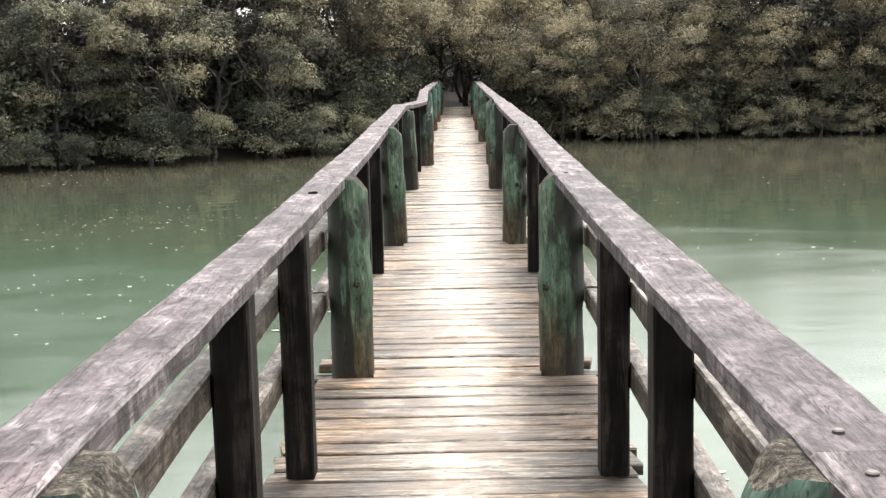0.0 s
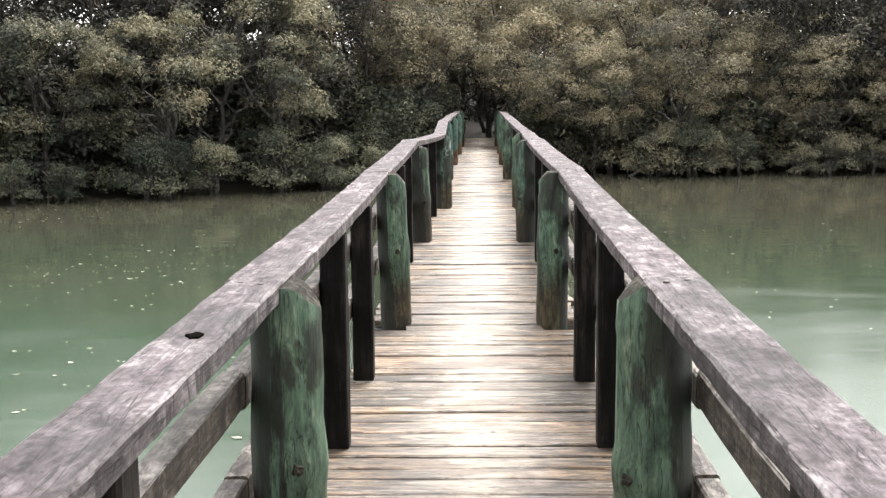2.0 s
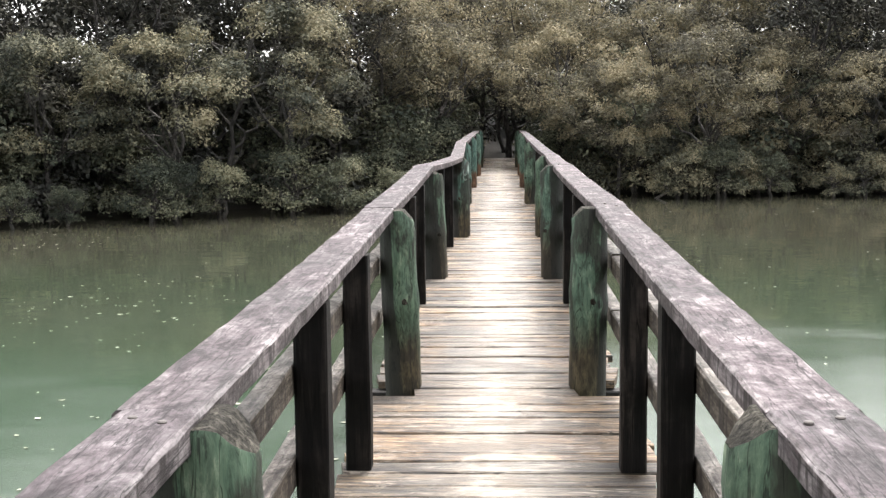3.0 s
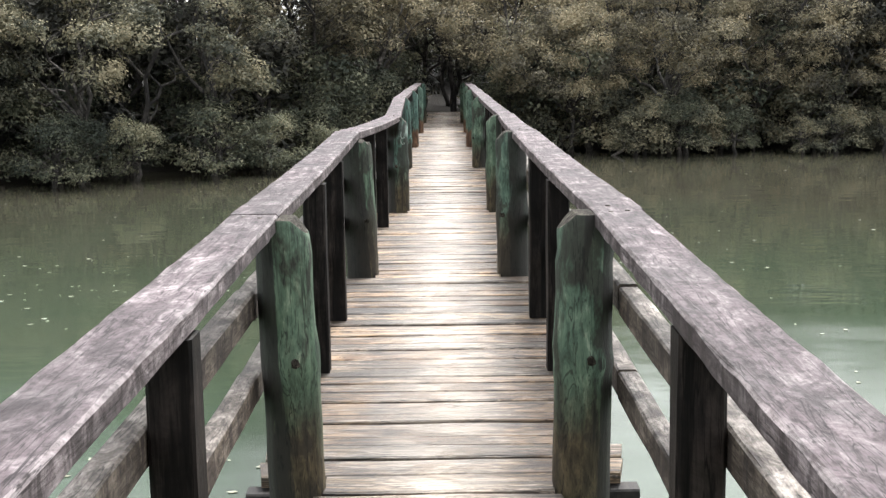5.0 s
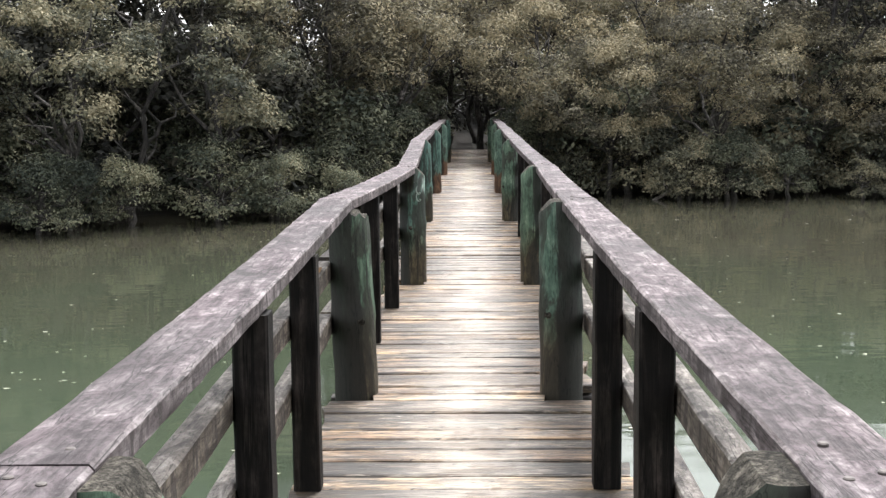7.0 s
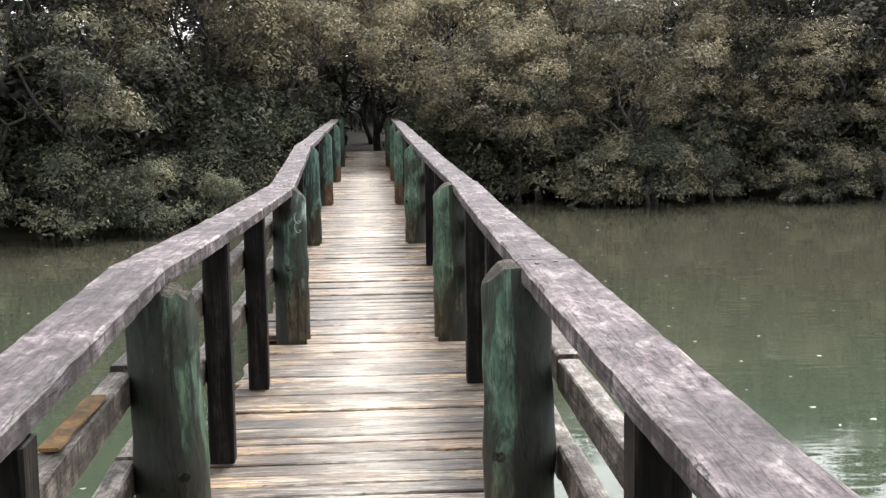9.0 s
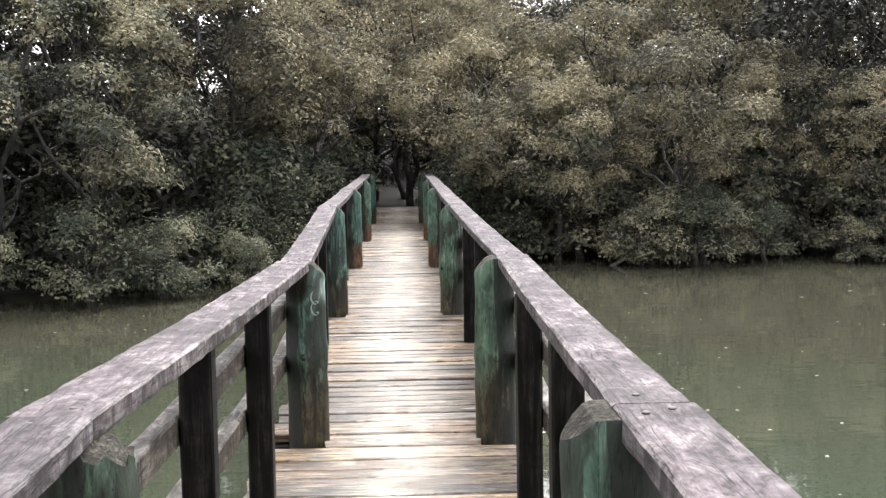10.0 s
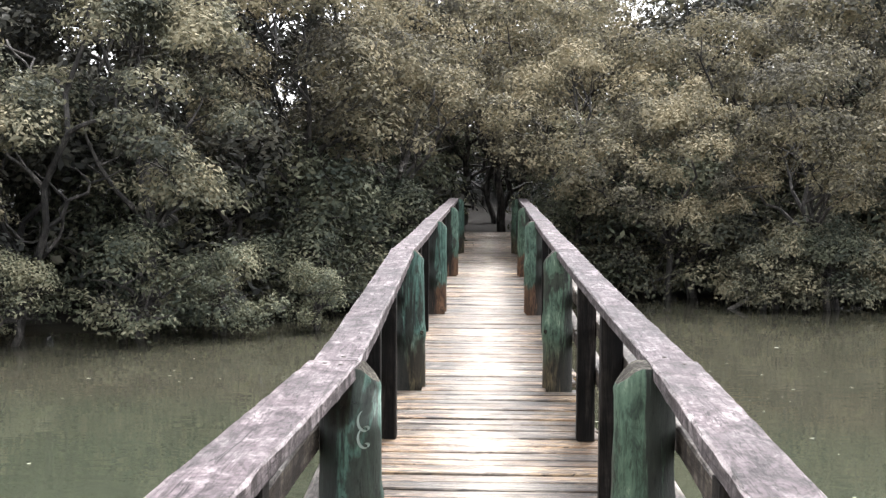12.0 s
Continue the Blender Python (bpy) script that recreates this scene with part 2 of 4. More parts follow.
beam_mat = weathered("dark_bearer_timber", (20.0, 3.0, 20.0), (0.01, 0.008, 0.007), (0.025, 0.021, 0.018), (0.055, 0.046, 0.04), (0.6, 0.85), None, 0.5, 0.2)


def painted_post(name, foot_from, foot_to, wood_stops, stain_shade=0.50, bare=0.55):
    """Round pole with thin mottled green paint, worn off towards the foot; stains and painted shade darken its outer
    side.
    """
    m, n, l, bsdf = material(name)
    mottle = noise_tex(n, l, coords(n, l, (20.0, 20.0, 7.0)), 1.0, 8.0, 0.74, 0.5)
    streak = noise_tex(n, l, coords(n, l, (34.0, 34.0, 2.6)), 1.0, 7.0, 0.7, 0.3)
    broad = noise_tex(n, l, coords(n, l, (6.0, 6.0, 2.4)), 1.0, 5.0, 0.62, 0.4)
    fine = noise_tex(n, l, coords(n, l, (70.0, 70.0, 14.0)), 1.0, 4.0, 0.7)
    green = ramp(n, l, mottle, [(0.34, (0.018, 0.030, 0.024)), (0.47, (0.060, 0.108, 0.084)), (0.58, (0.100, 0.163, 0.128)), (0.68, (0.22, 0.29, 0.24))])
    green = mixed(n, l, 0.75, green, ramp(n, l, streak, [(0.36, grey3(0.55)), (0.5, grey3(1.0)), (0.64, grey3(1.3))]), "MULTIPLY")
    wood = ramp(n, l, mottle, wood_stops)
    wood = mixed(n, l, 0.7, wood, ramp(n, l, streak, [(0.36, grey3(0.5)), (0.5, grey3(1.0)), (0.64, grey3(1.35))]), "MULTIPLY")
    info = n.new("ShaderNodeObjectInfo")
    tint = ramp(n, l, info.outputs["Random"], [(0.0, (1.08, 1.0, 0.84)), (0.5, (1.0, 1.0, 0.97)), (1.0, (0.86, 1.0, 1.05))])
    green = mixed(n, l, 1.0, green, tint, "MULTIPLY")
    sep = n.new("ShaderNodeSeparateXYZ")
    tc = n.new("ShaderNodeTexCoord")
    l.new(tc.outputs["Object"], sep.inputs[0])
    foot = n.new("ShaderNodeMath")
    foot.operation = "MULTIPLY_ADD"
    l.new(broad, foot.inputs[0])
    foot.inputs[1].default_value = -0.55
    l.new(sep.outputs["Z"], foot.inputs[2])
    lift = n.new("ShaderNodeMath")
    l.new(foot.outputs[0], lift.inputs[0])
    lift.inputs[1].default_value = 0.275
    worn = ramp(n, l, lift.outputs[0], [(foot_from, grey3(0.0)), (foot_to, grey3(1.0))])
    col = mixed(n, l, worn, wood, green)
    # bare blackened patches; run-off streaks and the handrail's shade are painted on the outer side
    col = mixed(n, l, ramp(n, l, broad, [(bare, grey3(0.0)), (bare + 0.05, grey3(0.8))]), col, (0.021, 0.019, 0.014))
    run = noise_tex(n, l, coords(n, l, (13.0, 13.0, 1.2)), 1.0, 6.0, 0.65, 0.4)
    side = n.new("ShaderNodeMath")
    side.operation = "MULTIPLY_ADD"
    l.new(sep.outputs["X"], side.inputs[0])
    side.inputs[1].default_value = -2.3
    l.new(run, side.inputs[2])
    col = mixed(n, l, ramp(n, l, side.outputs[0], [(stain_shade, grey3(0.0)), (stain_shade + 0.07, grey3(0.9))]), col, (0.013, 0.012, 0.010))
    crack = ramp(n, l, fine, [(0.33, grey3(0.25)), (0.43, grey3(1.0))])
    col = mixed(n, l, 0.8, col, crack, "MULTIPLY")
    col = mixed(n, l, 0.85, col, crack_lines(n, l, coords(n, l, (16.0, 16.0, 1.4)), 0.010, 0.2), "MULTIPLY")
    l.new(col, bsdf.inputs["Base Color"])
    bsdf.inputs["Roughness"].default_value = 0.62
    bsdf.inputs["Specular IOR Level"].default_value = 0.35
    b = node(n, "ShaderNodeBump", Strength=0.6, Distance=0.006)
    total = n.new("ShaderNodeMath")
    l.new(streak, total.inputs[0])
    l.new(mottle, total.inputs[1])
    l.new(total.outputs[0], b.inputs["Height"])
    l.new(b.outputs["Normal"], bsdf.inputs["Normal"])
    return m


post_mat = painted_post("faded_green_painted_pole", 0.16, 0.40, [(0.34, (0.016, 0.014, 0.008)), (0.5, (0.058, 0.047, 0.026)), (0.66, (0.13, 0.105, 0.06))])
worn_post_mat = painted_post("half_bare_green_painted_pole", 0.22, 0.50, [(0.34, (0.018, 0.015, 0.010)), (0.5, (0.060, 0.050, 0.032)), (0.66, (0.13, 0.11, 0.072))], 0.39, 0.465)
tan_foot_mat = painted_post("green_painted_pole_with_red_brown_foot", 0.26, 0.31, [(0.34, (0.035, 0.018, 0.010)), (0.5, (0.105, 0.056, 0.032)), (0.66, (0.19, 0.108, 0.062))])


def water_material():
    m, n, l, bsdf = material("murky_green_river_water")
    broad = noise_tex(n, l, coords(n, l, (0.10, 0.22, 0.1), False), 1.0, 3.0, 0.5)
    green = ramp(n, l, broad, [(0.35, (0.031, 0.053, 0.032)), (0.65, (0.041, 0.064, 0.040))])
    # the bank trees' brown reflection is painted into the colour of the far water
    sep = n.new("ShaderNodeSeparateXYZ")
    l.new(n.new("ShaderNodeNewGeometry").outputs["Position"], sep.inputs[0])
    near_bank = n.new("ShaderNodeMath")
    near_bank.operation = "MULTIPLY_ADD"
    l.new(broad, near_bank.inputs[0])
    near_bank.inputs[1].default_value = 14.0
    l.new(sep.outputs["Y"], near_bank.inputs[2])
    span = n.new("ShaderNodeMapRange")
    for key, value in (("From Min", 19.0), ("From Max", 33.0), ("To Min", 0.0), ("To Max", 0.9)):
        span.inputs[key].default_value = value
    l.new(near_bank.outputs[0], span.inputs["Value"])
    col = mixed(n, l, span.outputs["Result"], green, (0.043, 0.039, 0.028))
    l.new(col, bsdf.inputs["Base Color"])
    ruffle = noise_tex(n, l, coords(n, l, (0.35, 0.7, 0.3), False), 1.0, 6.0, 0.65, 0.5)
    reach = n.new("ShaderNodeMapRange")
    for key, value in (("From Min", 21.0), ("From Max", 12.5), ("To Min", -0.15), ("To Max", 0.27)):
        reach.inputs[key].default_value = value
    l.new(sep.outputs["Y"], reach.inputs["Value"])
    both = n.new("ShaderNodeMath")
    l.new(ruffle, both.inputs[0])
    l.new(reach.outputs["Result"], both.inputs[1])
    dull = n.new("ShaderNodeMapRange")
    for key, value in (("From Min", 0.40), ("From Max", 0.80), ("To Min", 0.025), ("To Max", 0.23)):
        dull.inputs[key].default_value = value
    l.new(both.outputs[0], dull.inputs["Value"])
    l.new(dull.outputs["Result"], bsdf.inputs["Roughness"])
    bsdf.inputs["IOR"].default_value = 1.33
    a = noise_tex(n, l, coords(n, l, (0.9, 1.8, 1.0), False), 1.0, 3.0, 0.55)
    c = noise_tex(n, l, coords(n, l, (5.0, 9.0, 5.0), False), 1.0, 2.0, 0.5)
    s = n.new("ShaderNodeMath")
    s.operation = "MULTIPLY_ADD"
    l.new(c, s.inputs[0])
    s.inputs[1].default_value = 0.12
    l.new(a, s.inputs[2])
    b = node(n, "ShaderNodeBump", Strength=0.085, Distance=0.06)
    l.new(s.outputs[0], b.inputs["Height"])
    l.new(b.outputs["Normal"], bsdf.inputs["Normal"])
    return m


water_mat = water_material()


def ground_material():
    m, n, l, bsdf = material("dark_mud_and_leaf_litter")
    a = noise_tex(n, l, coords(n, l, (1.0, 1.0, 1.0), False), 0.7, 6.0, 0.65)
    c = noise_tex(n, l, coords(n, l, (1.0, 1.0, 1.0), False), 14.0, 5.0, 0.7)
    col = ramp(n, l, a, [(0.3, (0.008, 0.007, 0.005)), (0.6, (0.018, 0.015, 0.011)), (0.8, (0.035, 0.028, 0.02))])
    col = mixed(n, l, 0.6, col, ramp(n, l, c, [(0.3, grey3(0.5)), (0.7, grey3(1.3))]), "MULTIPLY")
    l.new(col, bsdf.inputs["Base Color"])
    bsdf.inputs["Roughness"].default_value = 0.9
    b = node(n, "ShaderNodeBump", Strength=0.6, Distance=0.05)
    l.new(c, b.inputs["Height"])
    l.new(b.outputs["Normal"], bsdf.inputs["Normal"])
    return m


ground_mat = ground_material()


def leaf_material(name, stops, through_light=0.24):
    """Leathery leaves: a colour for each leaf, drifting from spray to spray and from tree to tree."""
    m, n, l, bsdf = material(name)
    geo = n.new("ShaderNodeNewGeometry")
    drift = noise_tex(n, l, coords(n, l, (1.0, 1.0, 1.0), True, True), 0.8, 3.0, 0.55)
    s = n.new("ShaderNodeMath")
    s.operation = "MULTIPLY_ADD"
    l.new(geo.outputs["Random Per Island"], s.inputs[0])
    s.inputs[1].default_value = 0.36
    half = n.new("ShaderNodeMath")
    half.operation = "MULTIPLY_ADD"
    l.new(drift, half.inputs[0])
    half.inputs[1].default_value, half.inputs[2].default_value = 1.8, -0.54
    l.new(half.outputs[0], s.inputs[2])
    col = ramp(n, l, s.outputs[0], stops)
    l.new(col, bsdf.inputs["Base Color"])
    bsdf.inputs["Roughness"].default_value = 0.6
    bsdf.inputs["Specular IOR Level"].default_value = 0.05
    tr = n.new("ShaderNodeBsdfTranslucent")
    l.new(col, tr.inputs["Color"])
    mix = n.new("ShaderNodeMixShader")
    mix.inputs[0].default_value = through_light
    l.new(bsdf.outputs[0], mix.inputs[1])
    l.new(tr.outputs[0], mix.inputs[2])
    l.new(mix.outputs[0], n["Material Output"].inputs["Surface"])
    return m


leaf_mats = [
    leaf_material("dark_green_mangrove_leaves", [(0.08, (0.036, 0.041, 0.035)), (0.36, (0.072, 0.078, 0.061)), (0.60, (0.162, 0.157, 0.108)), (0.88, (0.28, 0.25, 0.166))]),
    leaf_material("olive_mangrove_leaves", [(0.08, (0.053, 0.051, 0.043)), (0.36, (0.100, 0.094, 0.073)), (0.60, (0.205, 0.185, 0.124)), (0.88, (0.32, 0.275, 0.180))]),
    # darker copy of the green leaves: shade under overhanging trees is in its colour
    leaf_material("shaded_bush_leaves", [(0.08, (0.030, 0.037, 0.031)), (0.36, (0.056, 0.065, 0.050)), (0.60, (0.125, 0.134, 0.092)), (0.88, (0.25, 0.24, 0.161))]),
    # darkest leaves, for rows behind: the wood's inner shade is put into the colour
    leaf_material("shaded_back_row_leaves", [(0.08, (0.018, 0.019, 0.018)), (0.36, (0.038, 0.039, 0.035)), (0.62, (0.068, 0.067, 0.055)), (0.92, (0.115, 0.108, 0.081))], 0.08),
]
bark_mat = weathered("dark_mangrove_bark", (9.0, 9.0, 2.0), (0.016, 0.014, 0.013), (0.044, 0.040, 0.036), (0.11, 0.10, 0.092), (0.7, 0.9), None, 0.6, 0.2)


# ---- mesh helpers ----
def link_mesh(name, me, mat, parent=None, label=""):
    ob = new(name, me)
    if mat and not me.materials:
        me.materials.append(mat)
    if parent:
        ob.parent = parent
    return tagged(ob, label)


def part(name, bm, mat, parent, label=""):
    me = bpy.data.meshes.new(name)
    bm.to_mesh(me)
    bm.free()
    return link_mesh(name, me, mat, parent, label)


def beam_bm(p, q, width, height, chamfer=0.006, step=0.22, wob=0.004, seed=0, sag=0.0, pale_edge=False, top_slot=0):
    """A sawn timber from p to q (middle of its section), with worn edges and a slight warp."""
    rnd = random.Random(seed)
    p, q = Vector(p), Vector(q)
    along = q - p
    count = max(2, int(along.length / step) + 1)
    axis = along.normalized()
    up = Vector((0, 0, 1)) if abs(axis.z) < 0.9 else Vector((0, 1, 0))
    side = axis.cross(up).normalized()
    up = side.cross(axis)
    w, h, c = width / 2, height / 2, chamfer
    outline = [(-w + c, -h), (w - c, -h), (w, -h + c), (w, h - c), (w - c, h), (-w + c, h), (-w, h - c), (-w, -h + c)]
    bm = bmesh.new()
    rings = []
    for i in range(count):
        f = i / (count - 1)
        mid = p + along * f + up * (-sag * math.sin(math.pi * f))
        ring = []
        for k, (a, b) in enumerate(outline):
            j = wob * (0.4 if i in (0, count - 1) else 1.0)
            ring.append(bm.verts.new(mid + side * (a + rnd.uniform(-j, j)) + up * (b + rnd.uniform(-j, j))))
        rings.append(ring)
    for r0, r1 in zip(rings, rings[1:]):
        for k in range(8):
            f = bm.faces.new((r0[k], r0[(k + 1) % 8], r1[(k + 1) % 8], r1[k]))
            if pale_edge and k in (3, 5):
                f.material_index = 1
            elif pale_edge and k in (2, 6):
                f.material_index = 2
            elif top_slot and k in (3, 4, 5):
                f.material_index = top_slot
    bm.faces.new(rings[0][::-1])
    bm.faces.new(rings[-1])
    bmesh.ops.recalc_face_normals(bm, faces=bm.faces)
    return bm


# ---- plan of the footbridge (metres; y runs along the walk) ----
POST_Y = [-5.8, -1.5, 2.86, 6.95, 11.27, 15.53, 19.52, 23.88, 28.15, 32.3, 36.4]
LEFT_POST = [-0.48, -0.48, -0.47, -0.467, -0.484, -0.529, -0.426, -0.506, -0.505, -0.49, -0.49]
RIGHT_POST = [0.48, 0.48, 0.475, 0.477, 0.464, 0.461, 0.522, 0.483, 0.474, 0.50, 0.49]
LEFT_RAIL = [-0.50, -0.49, -0.475, -0.475, -0.52, -0.545, -0.41, -0.49, -0.50, -0.50, -0.50]
RIGHT_RAIL = [0.49, 0.48, 0.46, 0.455, 0.50, 0.463, 0.548, 0.47, 0.48, 0.50, 0.50]
LEFT_TOP = [0.92, 0.92, 0.925, 0.925, 0.93, 0.96, 0.887, 0.955, 0.945, 0.93, 0.92]
RIGHT_TOP = [0.92, 0.92, 0.925, 0.925, 0.935, 0.962, 0.898, 0.955, 0.945, 0.93, 0.92]
DECK_Z = [0.0, 0.0, 0.0, 0.01, 0.0, 0.008, -0.045, 0.012, 0.003, 0.0, 0.0]
POST_R, RAIL_H = 0.092, 0.055
# widths of the handrail planks, bay by bay
LEFT_W = [0.158, 0.158, 0.146, 0.158, 0.163, 0.173, 0.156, 0.152, 0.152, 0.152]
RIGHT_W = [0.162, 0.162, 0.157, 0.160, 0.170, 0.160, 0.15, 0.155, 0.155, 0.155]
# where the two uprights stand in each bay, as shares of the bay
UPRIGHTS = {2: (0.37, 0.65), 3: (0.378, 0.65), 4: (0.372, 0.648), 5: (0.33, 0.66), 6: (0.36, 0.655)}
# girth of each pair of posts, and how far each head leans sideways
GIRTH = [0.095, 0.095, 0.095, 0.097, 0.092, 0.101, 0.101, 0.096, 0.095, 0.095, 0.095]
LEFT_LEAN = [0.0, 0.0, 0.0, -0.004, -0.024, -0.028, -0.004, -0.01, 0.0, 0.0, 0.0]
RIGHT_LEAN = [0.0, 0.0, 0.0, 0.004, 0.012, -0.012, 0.002, 0.0, 0.0, 0.0, 0.0]
WATER_Z, BED_Z = -0.67, -1.9
DECK_END = 42.5


def deck_z(y):
    """Height of the deck's surface, which dips a little between the posts."""
    return float(np.interp(y, POST_Y, DECK_Z))



# ---- ground and water ----
def bank_line(x):
    """y of the far water's edge."""
    if x < 0:
        return 33.6 + 0.58 * x if x > -14 else 25.5 + 0.25 * (x + 14)
    return 33.6 + 0.9 * min(x, 1.4) - 0.02 * max(0.0, x - 8)


def ground_height(x, y):
    far = y - bank_line(x)
    back = -14.0 - y
    d = max(far, back)
    if d < -2:
        return BED_Z
    if d < 1.3:
        return BED_Z + (d + 2) / 3.3 * 1.15
    if d < 2.5:
        return -0.75 + (d - 1.3) * 0.25
    # the unseen rise behind the wood is added to block the low sky
    return min(-0.45 + (d - 1.5) * 0.045 + max(0.0, d - 10) * 0.12, 2.4) + 0.05 * noise.noise((x * 0.6, y * 0.6, 0))


bm = bmesh.new()
gx = [-900, -400, -150, -80] + [-50 + 2.0 * i for i in range(51)] + [80, 150, 400, 900]
gy = [-900, -400, -150, -60, -30, -22, -17, -15, -13, -11] + [-6 + 4.0 * i for i in range(8)] + [24 + 0.8 * i for i in range(32)] + [52, 58, 70, 90, 150, 400, 900]
grid = [[bm.verts.new((x, y, ground_height(x, y))) for x in gx] for y in gy]
for r0, r1 in zip(grid, grid[1:]):
    for k in range(len(gx) - 1):
        bm.faces.new((r0[k], r0[k + 1], r1[k + 1], r1[k]))
ground = part("ground", bm, ground_mat, None)
for poly in ground.data.polygons:
    poly.use_smooth = True
tagged(ground, "dark muddy river bank under mangroves with leaf litter", "ground", kind="structure")

bm = bmesh.new()
ys = [-16, 0, 12, 24, 38]
xs = [-400, -60, -20, 0, 20, 60, 400]
wgrid = [[bm.verts.new((x, y, WATER_Z)) for x in xs] for y in ys]
for r0, r1 in zip(wgrid, wgrid[1:]):
    for k in range(len(xs) - 1):
        bm.faces.new((r0[k], r0[k + 1], r1[k + 1], r1[k]))
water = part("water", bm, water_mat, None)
tagged(water, "calm murky green river water under the footbridge", "water", kind="structure")


# ---- railings ----
def post_bm(r, top, seed, out, broken=False):
    """A round pole from the river bed up, with a swelling at a knot; its head is flat by the rail and sawn off at a slant on the deck's side."""
    rnd = random.Random(seed)
    bm = bmesh.new()
    seg = 28
    start, slope = rnd.uniform(0.03, 0.05), rnd.uniform(0.85, 1.15)
    knot_a, knot_z = rnd.uniform(-2.4, -0.7) * (-1 if seed > 55 else 1), rnd.uniform(0.36, 0.46)
    zs = [BED_Z, -1.0, -0.2, 0.0, 0.12, 0.22, 0.30, 0.35, 0.39, 0.43, 0.48, 0.56, 0.66, 0.76, top - 0.12, top - 0.012, top]
    wob = [rnd.uniform(-0.0035, 0.0035) for _ in range(seg // 2 + 1)]
    rings = []
    for k, z in enumerate(zs):
        dx = rnd.uniform(-0.003, 0.003)
        taper = 1.03 - 0.05 * max(0.0, min(1.0, z))
        ring = []
        for i in range(seg):
            a = 2 * math.pi * i / seg
            near = math.cos(a - knot_a)
            swell = 0.006 * math.exp(-((z - knot_z) / 0.07) ** 2) * (1 + 2.2 * max(0.0, near) ** 6)
            rr = r * taper * (0.955 if k == len(zs) - 1 else 1.0) + wob[min(i, seg - i)] + swell + rnd.uniform(-0.0008, 0.0008)
            x, y = math.cos(a) * rr + dx, math.sin(a) * rr
            cap = top - max(0.0, -x * out - start) * slope
            if broken and -x * out > 0.018:
                cap = min(cap, top - 0.045 - 0.35 * max(0.0, -x * out - 0.018) - 0.012 * math.sin(9 * a))
            ring.append(bm.verts.new((x, y, min(z, cap + (z - top if z > top - 0.02 else 0.0)))))
        rings.append(ring)
    for r0, r1 in zip(rings, rings[1:]):
        for i in range(seg):
            bm.faces.new((r0[i], r0[(i + 1) % seg], r1[(i + 1) % seg], r1[i]))
    for f in bm.faces:
        f.smooth = True
    last = rings[-1]
    for e in bm.edges:
        if e.verts[0] in last and e.verts[1] in last:
            e.smooth = False
    half = seg // 2
    for i in range(half):
        a, b, c, d = last[i], last[i + 1], last[(seg - i - 1) % seg], last[(seg - i) % seg]
        quad = [v for k, v in enumerate((a, b, c, d)) if v not in (a, b, c, d)[:k]]
        f = bm.faces.new(quad)
        f.material_index = 1
    bmesh.ops.recalc_face_normals(bm, faces=bm.faces)
    return bm


def knot_spot(r, seed):
    """Where post_bm puts the knot of the post with this seed: angle, height and reach."""
    rnd = random.Random(seed)
    rnd.uniform(0, 1), rnd.uniform(0, 1)
    a, z = rnd.uniform(-2.4, -0.7) * (-1 if seed > 55 else 1), rnd.uniform(0.36, 0.46)
    return a, z, r * (1.03 - 0.05 * z) + 0.019


POST_LABELS = {5: "round pole, its green paint half worn off"}
POST_LABELS.update({i: "round green painted pole with a red-brown foot" for i in (8, 9)})


